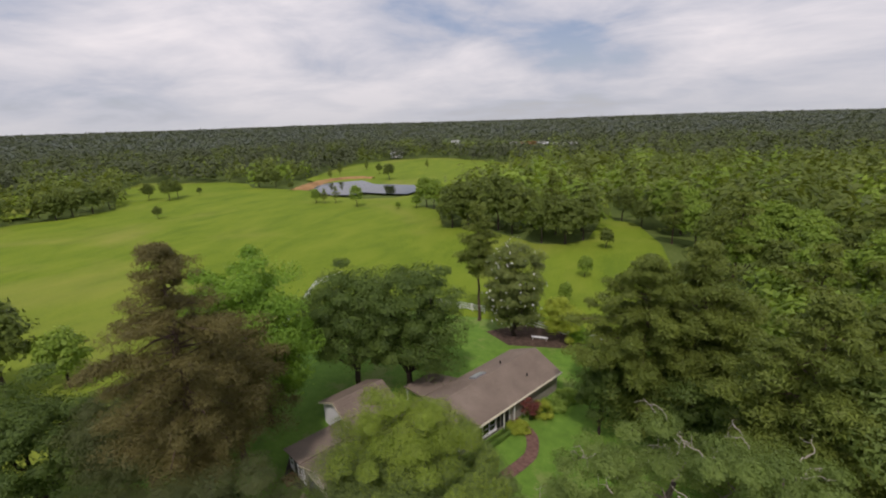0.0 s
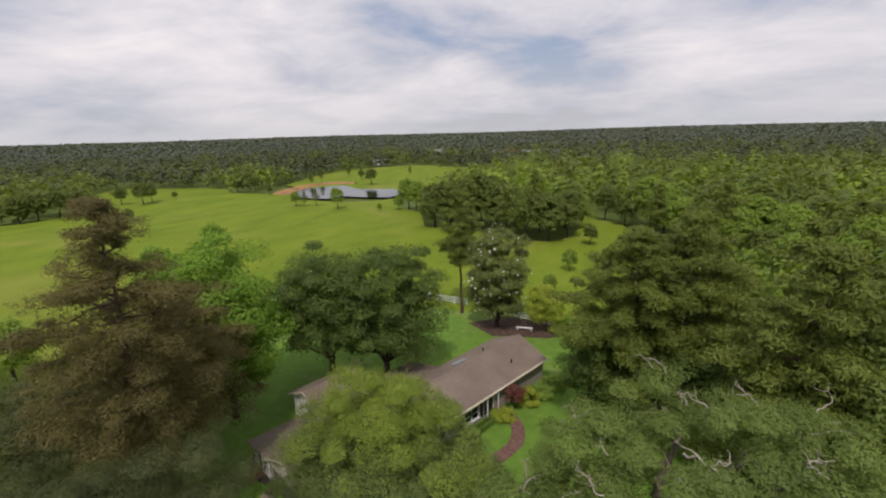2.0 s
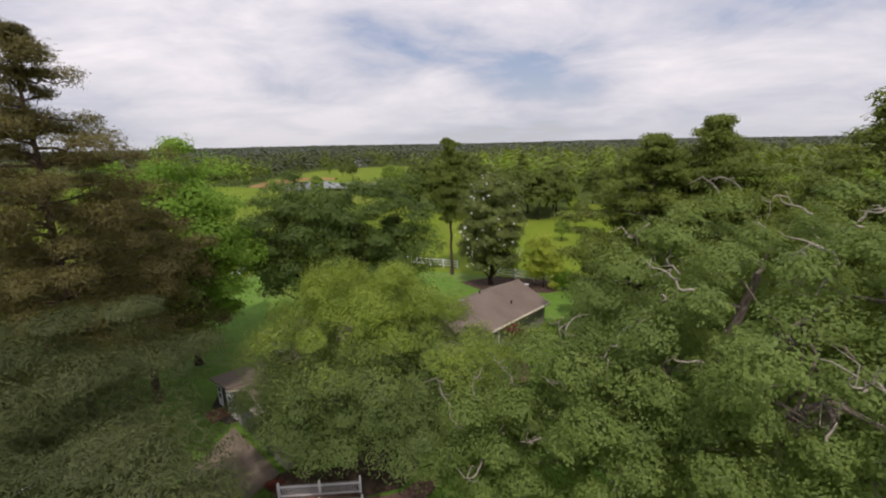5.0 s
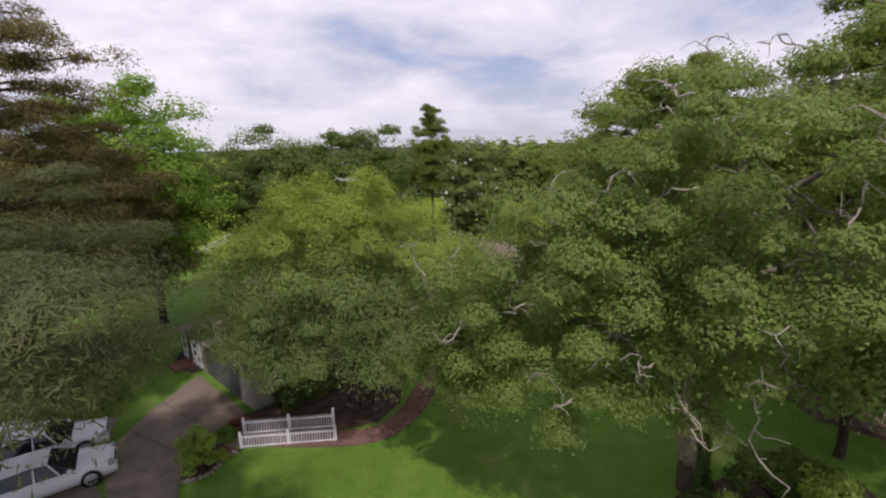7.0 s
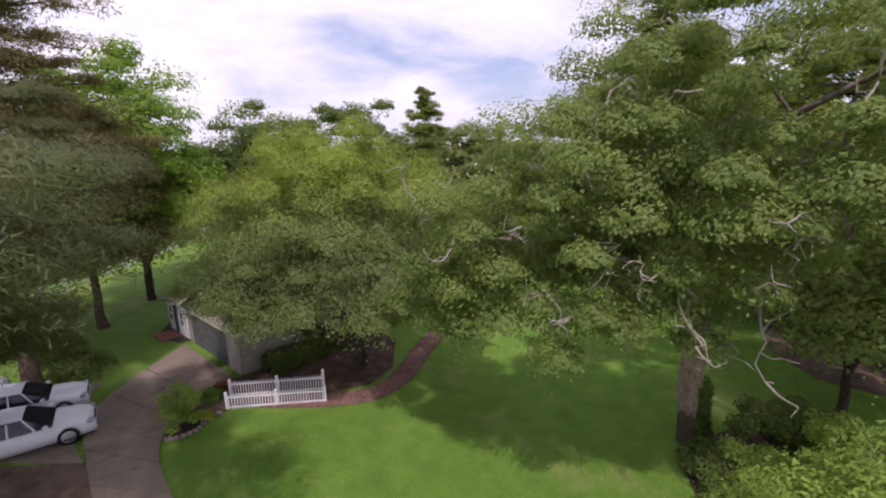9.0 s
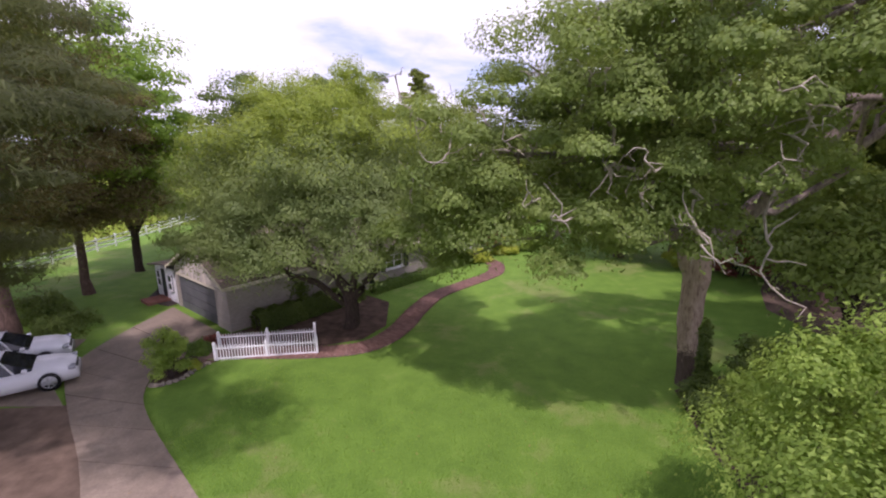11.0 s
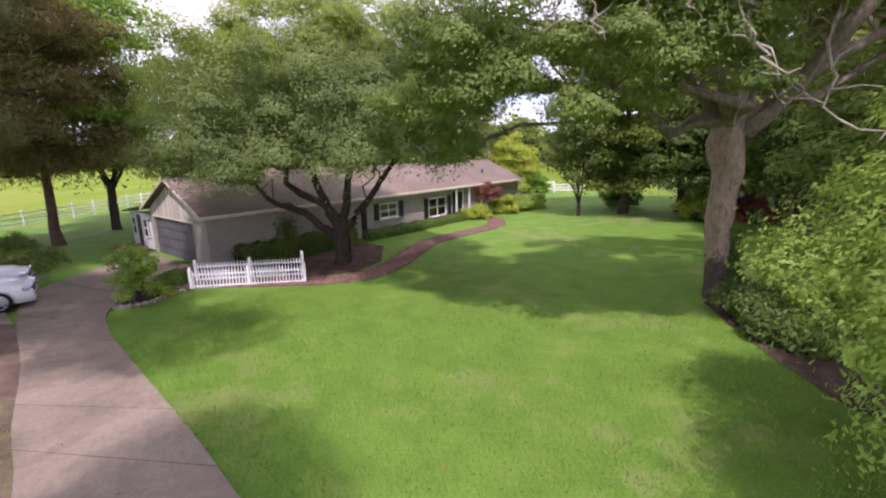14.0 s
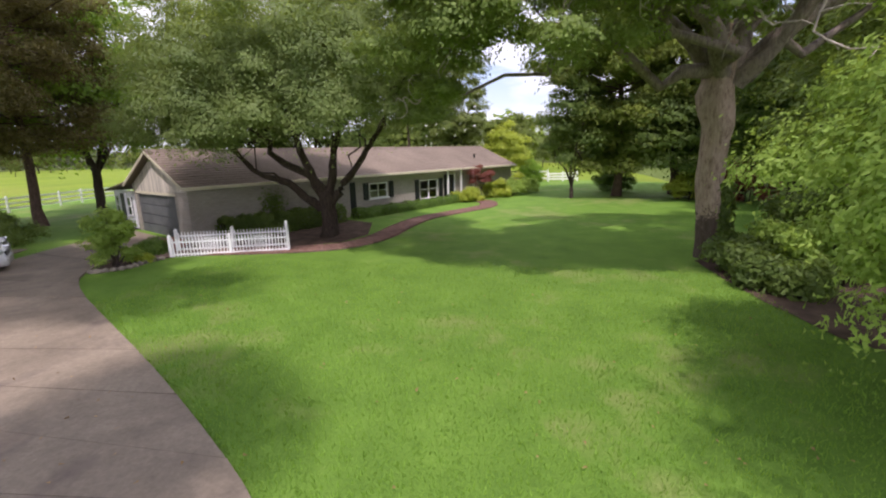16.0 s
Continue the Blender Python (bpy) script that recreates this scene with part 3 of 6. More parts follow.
    if twigs:
        for _ in range(twigs):
            bits = []
            k = r.integers(len(cen))
            out = (cen[k] - mid)
            out /= np.linalg.norm(out) + 1e-6
            a = cen[k] + out * 0.35 + np.array([0, 0, 0.2])
            q = [a]
            dirn = out * (1, 1, 0.4) + r.normal(0, 0.5, 3)
            for _s in range(9):
                dirn = dirn * 0.75 + r.normal(0, 0.5, 3)
                dirn /= np.linalg.norm(dirn)
                q.append(q[-1] + dirn * r.uniform(0.1, 0.26))
            bits.append(tube(spline(q, 18), np.linspace(0.034, 0.008, 18), 5))
            for s in (q[3], q[5], q[7]):
                e1 = s + r.normal(0, 0.16, 3)
                bits.append(tube(np.array([s, e1, e1 + r.normal(0, 0.2, 3)]), [0.02, 0.014, 0.006], 4))
            v, f = join(bits)
            part("twig", np_mesh("twig", v, f, M_BARK_TWIG, None, True), None, root, "bare pale grey twig")
    for line in dead:
        lp = spline([(p[0] - x, p[1] - y, p[2]) for p in line], 14) + r.normal(0, 0.09, (14, 3))
        bits = [tube(lp, np.linspace(0.055, 0.014, 14), 7)]
        for k in range(3, 13, 2):
            q = [lp[k]]
            dv = r.normal(0, 1, 3) * (1, 0.6, 0.6)
            for _ in range(3):
                dv = dv / np.linalg.norm(dv) + r.normal(0, 0.45, 3)
                q.append(q[-1] + dv / np.linalg.norm(dv) * r.uniform(0.18, 0.42))
            bits.append(tube(np.array(q), [0.03, 0.023, 0.016, 0.007], 5))
        v, f = join(bits)
        part("dead_branch", np_mesh("dead_branch", v, f, M_BARK_TWIG, None, True), None, root, "bleached dead branch hanging down")
    return root


def pine_tree(name, x, y, height, spread, first, trunk_r, leaf_mat, label, seed=1, whorls=16, per_whorl=5, per=120, leaf=(0.3, 0.07), puff=0.9, lean=(0, 0),
              z0=0.0, group="", top_wide=0.35, droop=0.0, gap=0.0, single=True, flat=0.6):
    """A pine: a straight trunk, level branches in loose storeys and flat puffs of needles."""
    r = np.random.default_rng(seed)
    root = empty(name, x, y, z0)
    tagged(root, label, "pine tree", group)
    t = np.linspace(0, 1, 14)
    tp = np.stack([lean[0] * t ** 1.3 + r.normal(0, 0.06, 14), lean[1] * t ** 1.3 + r.normal(0, 0.06, 14), t * height - 0.1], 1)
    tr = trunk_r * (1 - 0.88 * t) * np.interp(t, [0, 0.06, 1], [1.35, 1, 1])
    v, f = tube(tp, tr, 10)
    part("trunk", np_mesh("trunk", v, f, M_BARK_PINE, None, True), None, root)
    cen, rads, bits = [], [], []
    for w in range(whorls):
        u = w / (whorls - 1)
        z = height * (first + (1 - first) * u)
        reach = spread * ((1 - u) ** 0.75 * (1 - top_wide) + top_wide * math.sin(math.pi * min(1, u * 0.9 + 0.1))) * r.uniform(0.75, 1.15)
        if r.random() < gap:
            continue
        a0 = r.uniform(0, 6.28)
        for b in range(per_whorl):
            an = a0 + b * 6.28 / per_whorl + r.normal(0, 0.3)
            ln = max(0.5, reach * r.uniform(0.55, 1.15))
            zz = min(height * 0.985, z + r.normal(0, 0.45) * (1 - first) * height / whorls)
            st = np.array([np.interp(zz, tp[:, 2], tp[:, 0]), np.interp(zz, tp[:, 2], tp[:, 1]), zz])
            en = st + np.array([math.cos(an) * ln, math.sin(an) * ln, ln * r.uniform(-0.12, 0.22) - droop * ln])
            lp = limb_path(st, en, r, 0.12, 0.04, 6)
            bits.append(tube(lp, np.linspace(trunk_r * 0.22, 0.025, 6), 5))
            for q in np.linspace(0.42, 1.0, max(2, int(ln / 0.8))):
                p = lp[0] * (1 - q) + lp[-1] * q
                cen.append(p + r.normal(0, 0.22, 3) * (1, 1, 0.5) + np.array([0, 0, 0.12]))
                rads.append(puff * r.uniform(0.5, 1.3) * (0.5 + 0.5 * (1 - u)))
    cen, rads = np.array(cen), np.array(rads)
    v, f = clump_leaves(cen, rads, per, r, leaf[0], leaf[1], flat, 0.0 + droop, -0.6)
    part("crown", np_mesh("crown", v, f, leaf_mat), None, root)
    if single:
        for v, f in bits:
            part("branch", np_mesh("branch", v, f, M_BARK_PINE, None, True), None, root)
    else:
        v, f = join(bits)
        tagged(part("branches", np_mesh("branches", v, f, M_BARK_PINE, None, True), None, root), kind="stuff")
    return root


def shrub(name, x, y, size, leaf_mat, label, clumps=40, per=120, leaf=(0.09, 0.05), clump_r=0.3, seed=1, z0=0.0, group="", category="shrub", low=-0.15, amount=0.3):
    r = np.random.default_rng(seed)
    root = empty(name, x, y, z0)
    tagged(root, label, category, group)
    cen = crown_centres(clumps, (size[0], size[1], size[2] * 0.55), r, seed, low - 0.6, 0.35, amount) + np.array([0, 0, size[2] * 0.5])
    cen[:, 2] = np.maximum(cen[:, 2], clump_r * 0.4)
    rads = clump_r * r.uniform(0.7, 1.3, len(cen))
    v, f = clump_leaves(cen, rads, int(per * 1.8), r, leaf[0], leaf[1], 0.8, 0.1, -0.8)
    v[:, 2] = np.maximum(v[:, 2], 0.0)
    part("foliage", np_mesh("foliage", v, f, leaf_mat), None, root)
    bits = [tube(limb_path((r.normal(0, size[0] * 0.15), r.normal(0, size[1] * 0.15), -0.05), cen[k], r, 0.2, 0.02, 5), np.linspace(0.04, 0.012, 5), 5) for k in range(0, len(cen), 5)]
    for v, f in bits:
        part("stem", np_mesh("stem", v, f, M_BARK_DARK, None, True), None, root)
    return root


# ---- the land ----


def rise(x, y):
    """Height of the land: level round the house, with a slow swell far out."""
    d = max(math.hypot(x + 10, y - 40) - 260.0, 0.0)
    return 5.0 * (1 - math.exp(-d / 500.0)) * math.sin(x * 0.0021 + 0.6) * math.cos(y * 0.0017)


rise_v = np.vectorize(rise)


def sheet(name, outline, material, lift, step):
    """A patch of land inside an outline, following the terrain."""
    pts = np.array(outline, float)
    bm = bmesh.new()
    ring = [bm.verts.new((px, py, 0)) for px, py in outline]
    bm.faces.new(ring)
    lo, hi = pts.min(0), pts.max(0)
    for ax in (0, 1):
        k = math.ceil(lo[ax] / step) * step
        while k < hi[ax]:
            co, no = ((k, 0, 0), (1, 0, 0)) if ax == 0 else ((0, k, 0), (0, 1, 0))
            bmesh.ops.bisect_plane(bm, geom=bm.verts[:] + bm.edges[:] + bm.faces[:], plane_co=co, plane_no=no)
            k += step
    bmesh.ops.triangulate(bm, faces=bm.faces[:])
    for v in bm.verts:
        v.co.z = rise(v.co.x, v.co.y) + lift
    if sum(f.normal.z for f in bm.faces) < 0:
        bmesh.ops.reverse_faces(bm, faces=bm.faces[:])
    ob = part(name, bm, material, None)
    return ob


gx = np.unique(np.concatenate([np.linspace(-4600, -300, 16), np.linspace(-300, 60, 46), np.linspace(60, 4600, 16)]))
gy = np.unique(np.concatenate([np.linspace(-4600, -60, 12), np.linspace(-60, 460, 40), np.linspace(460, 4800, 22)]))
GX, GY = np.meshgrid(gx, gy)
GZ = rise_v(GX, GY) - 0.02 - 0.9 * ((np.abs(GX + 100) < 330) & (GY > -60) & (GY < 700) & (np.hypot(GX + 10, GY - 40) > 90))
gv = np.stack([GX, GY, GZ], -1).reshape(-1, 3)
ni, nj = GX.shape
gi, gj = np.meshgrid(np.arange(ni - 1), np.arange(nj - 1), indexing="ij")
gf = np.stack([gi * nj + gj, gi * nj + gj + 1, (gi + 1) * nj + gj + 1, (gi + 1) * nj + gj], -1).reshape(-1, 4)
ground = new("ground", np_mesh("ground", gv, gf, M_GROUND))
tagged(ground, "dark woodland floor reaching to the horizon", "ground", kind="structure")

PASTURE = [(-192, 91), (-189, 97), (-183, 104), (-183, 123), (-236, 158), (-256, 185), (-230, 189), (-205, 197), (-186, 194), (-171, 182), (-153, 182), (-136, 180), (-123, 169), (-98, 165),
           (-86, 171), (-81, 179), (-71, 159), (-59, 151), (-48, 128), (-37, 129), (-23, 120), (-19, 117), (-12.5, 119), (-7.6, 124), (-6, 144), (-9, 175), (-6, 185), (-2.4, 148), (3, 146), (4.3, 143),
           (9, 124), (10, 105), (10, 88), (10, 66), (-20, 72), (-47, 72), (-47, 40), (-60, -30), (-150, -40), (-200, 20)]
pasture = sheet("pasture", PASTURE[::-1], M_PASTURE, 0.04, 20)
tagged(pasture, "open sunlit green pasture grass", "pasture", kind="structure")
FAR_PASTURE = [(-165, 215), (-187, 293), (-168, 329), (-148, 349), (-127, 345), (-94, 328), (-42, 287), (-52, 265), (-70, 238), (-79, 192), (-90, 196), (-112, 198), (-129, 208), (-141, 200), (-150, 205)][::-1]
FAR_MEADOW = [(-188, 473), (-229, 574), (-179, 577), (-127, 544), (-84, 506), (-28, 481), (-33, 443), (-73, 439), (-125, 450)][::-1]
far_pasture = sheet("far_pasture", FAR_PASTURE, M_PASTURE, 0.05, 20)
tagged(far_pasture, "pale green hill pasture beyond the pond", "pasture", kind="structure")
far_meadow = sheet("far_meadow", FAR_MEADOW, M_PASTURE, 0.05, 40)
tagged(far_meadow, "distant bright meadow by the farm", "meadow", kind="structure")
SIDE_FIELD = [(-207, 98), (-203, 104), (-231, 120), (-253, 146), (-270, 142), (-286, 134)][::-1]
side_field = sheet("side_field", SIDE_FIELD, M_PASTURE, 0.05, 20)
tagged(side_field, "green field beyond the tree line", "field", kind="structure")
LAWN = [(-46.5, 40), (-38, 28), (-31, 20), (-22, 8), (-8, -12), (6, -12), (12, 10), (14, 40), (10, 66), (2, 71), (-20, 72.5), (-46.5, 71)]
lawn = sheet("lawn", LAWN, M_LAWN, 0.06, 5)
tagged(lawn, "mown green lawn round the house", "lawn", kind="structure")

# pond with its clay dam
r_p = np.random.default_rng(3)
POND = [(-139, 188), (-143, 203), (-136, 210), (-129, 216), (-114, 204), (-104, 205), (-93, 205), (-84, 189), (-85, 180), (-95, 179), (-106, 180), (-107, 173), (-116, 171), (-127, 175)]
pz = -1.08
pond = new("pond", np_mesh("pond", [(px, py, pz + 1.2) for px, py in POND], [list(range(len(POND)))], M_WATER))
tagged(pond, "still dark pond reflecting the sky", "pond", kind="structure")
bank_line = spline([(-147, 177, -0.9), (-145, 187, 0.1), (-147, 199, 0.5), (-146, 214, 0.5), (-139, 224, 0.4), (-128, 226, 0.2)], 24)
bits = []
bm = bmesh.new()
rows_b = []
for i, p in enumerate(bank_line):
    d = bank_line[min(i + 1, 23)] - bank_line[max(i - 1, 0)]
    n = np.array([-d[1], d[0], 0]) / (np.linalg.norm(d[:2]) + 1e-6)
    rows_b.append([bm.verts.new(Vector(p + n * o + np.array([0, 0, h + r_p.normal(0, 0.15)]))) for o, h in ((-4, -1.2), (-1.8, 0.4), (1.8, 0.5), (4.5, -1.2))])
for i in range(23):
    for k in range(3):
        bm.faces.new((rows_b[i][k], rows_b[i + 1][k], rows_b[i + 1][k + 1], rows_b[i][k + 1]))
bmesh.ops.recalc_face_normals(bm, faces=bm.faces[:])
dam = part("dam_bank", bm, M_CLAY, None)
tagged(dam, "bare orange clay bank along the pond", "bank", kind="structure")

# ---- driveway, path, soil ----
DRIVE_R = [(-3.0, 17.8), (-5.2, 19.4), (-6.4, 20.3), (-9.2, 22.1), (-12.4, 24.0), (-15.5, 25.9), (-17.2, 27.4), (-18.2, 29.6), (-17.85, 32.3)]
DRIVE_L = [(-6.8, 14.4), (-9.0, 18.4), (-10.7, 20.2), (-12.8, 21.6), (-15.5, 23.6), (-18.6, 25.6), (-21.6, 27.9), (-22.8, 30.8), (-23.45, 35.05)]
dr, dl = spline([(*p, 0) for p in DRIVE_R], 25), spline([(*p, 0) for p in DRIVE_L], 25)
drive = empty("driveway", -14, 24)
tagged(drive, "stained concrete driveway in large slabs", "driveway", kind="structure")
for i in range(12):
    a, b = i * 2, i * 2 + 2
    k = 0.012
    quad = [dl[a] * (1 - k) + dl[b] * k, dr[a] * (1 - k) + dr[b] * k, dr[b], dl[b]]
    mids = [(dr[a] + dr[b]) / 2, (dl[a] + dl[b]) / 2]
    o = [quad[0], quad[1], dr[a + 1], quad[2], quad[3], dl[a + 1]]
    part("slab", slab([(q[0] + 14, q[1] - 24) for q in o], -0.1, 0.11 + 0.004 * (i % 3)), M_CONCRETE, drive)
apron = empty("parking_apron", -22, 26)
tagged(apron, "concrete parking apron beside the driveway", "pavement", kind="structure")
part("slab", slab([(3.0, -0.25), (-0.3, 1.5), (-2.0, 4.5), (-9, 2.6), (-8, -3.0), (0, -0.9)], -0.1, 0.1), M_CONCRETE, apron)
litter = sheet("leaf_litter", [(9.4, 38.2), (12.8, 36.4), (15.8, 39.5), (16.8, 45.2), (14.6, 48.4), (11.2, 48.0), (9.6, 44.6), (8.6, 41.2)], M_DIRT, 0.09, 3)
tagged(litter, "brown leaf litter under the trees at the wood's edge", "ground", kind="structure")
dirt = sheet("soil_patch", [(-18.7, 25.9), (-15.4, 23.9), (-12.6, 21.9), (-10.5, 20.4), (-8.9, 18.8), (-6.6, 14.6), (-12, 8), (-28, 16), (-26, 22), (-21.5, 25.0)], M_DIRT, 0.085, 3)
tagged(dirt, "bare brown soil beside the driveway", "soil", kind="structure")

PATH_MID = spline([(-18.2, 30.2, 0), (-15.5, 30.8, 0), (-12.2, 31.6, 0), (-10.4, 32.6, 0), (-9.7, 34.6, 0), (-9.6, 37.4, 0), (-9.2, 40.2, 0), (-8.0, 42.6, 0), (-6.9, 44.6, 0), (-6.4, 46.2, 0), (-7.0, 48.6, 0), (-9.4, 50.4, 0)], 40)
rows_p = []
bm = bmesh.new()
for i, p in enumerate(PATH_MID):
    d = PATH_MID[min(i + 1, 39)] - PATH_MID[max(i - 1, 0)]
    n = np.array([-d[1], d[0], 0]) / np.linalg.norm(d[:2])
    rows_p.append([bm.verts.new(Vector(p + n * o + np.array([0, 0, h]))) for o, h in ((0.57, 0.03), (0.55, 0.10), (-0.55, 0.10), (-0.57, 0.03))])
for i in range(39):
    for k in range(3):
        bm.faces.new((rows_p[i][k], rows_p[i + 1][k], rows_p[i + 1][k + 1], rows_p[i][k + 1]))
bmesh.ops.recalc_face_normals(bm, faces=bm.faces[:])
gpath = part("garden_path", bm, M_MORTAR, None)
tagged(gpath, "curving red brick garden path", "path", kind="structure")

beds = [("planting_bed", [(-18.0, 30.7), (-17.2, 30.9), (-12.6, 32.1), (-11.0, 33.2), (-10.5, 35.0), (-11.6, 38.4), (-14.0, 39.6), (-17.4, 32.8), (-17.85, 32.25)]),
        ("planting_bed", [(-17.3, 27.6), (-16.8, 27.55), (-16.3, 28.2), (-16.4, 29.2), (-16.1, 29.9), (-18.15, 29.95), (-18.0, 29.1)]),
        ("planting_bed", [(-17.4, 68.4), (-13.3, 65.4), (-6.1, 66.8), (-2.6, 69.6), (-6.8, 71.6), (-13, 72.2)]),
        ("planting_bed", [(1.9, 31.4), (2.0, 29.2), (2.2, 27.4), (2.6, 25.4), (5, 22), (10, 24), (9, 34), (4, 33)])]
for nm, o in beds:
    if sum((o[i][0] * o[(i + 1) % len(o)][1] - o[(i + 1) % len(o)][0] * o[i][1]) for i in range(len(o))) < 0:
        o = o[::-1]
    b = sheet(nm, o, M_MULCH, 0.08, 2)
    tagged(b, "brown mulch planting bed", "flower bed", kind="structure")

# ---- the house: a long low ranch house ----
G0 = np.array([-17.46, 32.23])          # front eave corner of the garage end
FA = np.array([0.4415, 0.8973])         # along the front
EA = np.array([-0.8973, 0.4415])        # along the gable ends
LEN, WID = 27.6, 7.2
EAVE, RIDGE = 2.45, 4.05


def hp(u, w, z=0.0):
    """A place on the house: u metres along the front, w metres back from it."""
    q = G0 + FA * u + EA * w
    return Vector((q[0], q[1], z))


def prism(pts_lo, pts_hi):
    """A solid between two like outlines."""
    bm = bmesh.new()
    a = [bm.verts.new(p) for p in pts_lo]
    b = [bm.verts.new(p) for p in pts_hi]
    bm.faces.new(a[::-1])
    bm.faces.new(b)
    for i in range(len(a)):
        j = (i + 1) % len(a)
        bm.faces.new((a[i], a[j], b[j], b[i]))
    bmesh.ops.recalc_face_normals(bm, faces=bm.faces[:])
    return bm


def hbox(u0, u1, w0, w1, z0, z1):
    lo = [hp(u0, w0, z0), hp(u1, w0, z0), hp(u1, w1, z0), hp(u0, w1, z0)]
    hi = [hp(u0, w0, z1), hp(u1, w0, z1), hp(u1, w1, z1), hp(u0, w1, z1)]
    return prism(lo, hi)


house = tagged(new("house"), "long low white ranch house with a brown shingle roof", "house")
O = 0.35
T = 0.2
# openings along the front: (start, end, sill, head, kind)
FRONT = [(10.62, 12.14, 0.98, 1.9, "window"), (15.2, 17.15, 0.5, 1.8, "window"), (18.4, 19.25, 0.1, 2.1, "door")]
edges_u = sorted({0.3, LEN - 0.2} | {v for s in FRONT if s[4] for v in s[:2]})
for a, b in zip(edges_u[:-1], edges_u[1:]):
    op = [s for s in FRONT if s[4] and abs(s[0] - a) < 1e-6]
    if op:
        s = op[0]
        if s[2] > 0.12:
            part("front_wall", hbox(a, b, O, O + T, 0, s[2]), M_WALL, house)
        part("front_wall", hbox(a, b, O, O + T, s[3], EAVE - 0.1), M_WALL, house)
    else:
        part("front_wall", hbox(a, b, O, O + T, 0, EAVE - 0.1), M_WALL, house)
part("back_wall", hbox(0.3, LEN - 0.2, WID - O - T, WID - O, 0, EAVE - 0.1), M_WALL, house)
# right gable end
ridge_w = WID / 2


def gable(u0, u1, name, mat, door=None):
    w0, w1 = O + T, WID - O - T
    if door:
        d0, d1, dh = door
        part(name, hbox(u0, u1, w0, d0, 0, EAVE - 0.1), mat, house)
        part(name, hbox(u0, u1, d1, w1, 0, EAVE - 0.1), mat, house)
        part("door_header", hbox(u0, u1, d0, d1, dh, EAVE - 0.1), M_GABLE, house, "streaked weathered boards over the garage door")
        part("door_trim", hbox(u0 - 0.03, u0 - 0.003, d0 - 0.1, d1 + 0.1, dh + 0.004, dh + 0.12), M_TRIM, house)
        n_b = 30
        for k in range(n_b):
            wa, wb = O + 0.05 + (WID - 2 * O - 0.1) * k / n_b, O + 0.05 + (WID - 2 * O - 0.1) * (k + 1) / n_b - 0.02
            top = [RIDGE - 0.2 - abs(w - ridge_w) * (RIDGE - EAVE) / ridge_w for w in (wa, wb)]
            lo = dh + 0.13 if wa > d0 and wb < d1 else EAVE - 0.25
            part("board", prism([hp(u0 - 0.022, wa, lo), hp(u0 - 0.002, wa, lo), hp(u0 - 0.002, wb, lo), hp(u0 - 0.022, wb, lo)],
                                [hp(u0 - 0.022, wa, top[0]), hp(u0 - 0.002, wa, top[0]), hp(u0 - 0.002, wb, top[1]), hp(u0 - 0.022, wb, top[1])]), M_GABLE, house)
    else:
        part(name, hbox(u0, u1, w0, w1, 0, EAVE - 0.1), mat, house)
    lo = [hp(u0, O, EAVE - 0.1), hp(u0, WID - O, EAVE - 0.1), hp(u0, ridge_w, RIDGE - 0.16)]
    hi = [hp(u1, O, EAVE - 0.1), hp(u1, WID - O, EAVE - 0.1), hp(u1, ridge_w, RIDGE - 0.16)]
    part("gable_wall", prism(lo, hi), M_GABLE, house, "streaked weathered boarded gable")


gable(0.3, 0.5, "garage_end_wall", M_WALL, (1.75, 6.45, 2.0))
gable(LEN - 0.4, LEN - 0.2, "end_wall", M_WALL)
# sectional garage door
gd = part("garage_door", hbox(0.4, 0.46, 1.75, 6.45, 0.02, 2.0), M_GARAGE, house, "dark grey sectional garage door")
for k in range(4):
    part("panel", hbox(0.36, 0.4, 1.79, 6.41, 0.05 + k * 0.485, 0.49 + k * 0.485), M_GARAGE, gd)
# roof slopes in courses of shingles
roof = part("roof", prism([hp(0, 0, EAVE - 0.06), hp(LEN, 0, EAVE - 0.06), hp(LEN, ridge_w, RIDGE - 0.06), hp(0, ridge_w, RIDGE - 0.06)],
                          [hp(0, 0, EAVE), hp(LEN, 0, EAVE), hp(LEN, ridge_w, RIDGE), hp(0, ridge_w, RIDGE)]), M_SHINGLE, house, "brown asphalt shingle roof")
part("rear_slope", prism([hp(0, ridge_w, RIDGE - 0.06), hp(LEN, ridge_w, RIDGE - 0.06), hp(LEN, WID, EAVE - 0.06), hp(0, WID, EAVE - 0.06)],
                         [hp(0, ridge_w, RIDGE), hp(LEN, ridge_w, RIDGE), hp(LEN, WID, EAVE), hp(0, WID, EAVE)]), M_SHINGLE, roof)
N_C = 16
for side in (0, 1):
    for c in range(N_C):
        t0, t1 = c / N_C, (c + 1) / N_C
        wa, wb = (t0 * ridge_w, t1 * ridge_w) if side == 0 else (WID - t0 * ridge_w, WID - t1 * ridge_w)
        za, zb = EAVE + (RIDGE - EAVE) * t0, EAVE + (RIDGE - EAVE) * t1
        part("course", prism([hp(-0.02, wa, za), hp(LEN + 0.02, wa, za), hp(LEN + 0.02, wb, zb), hp(-0.02, wb, zb)],
                             [hp(-0.02, wa, za + 0.028), hp(LEN + 0.02, wa, za + 0.028), hp(LEN + 0.02, wb, zb + 0.006), hp(-0.02, wb, zb + 0.006)]), M_SHINGLE, roof)
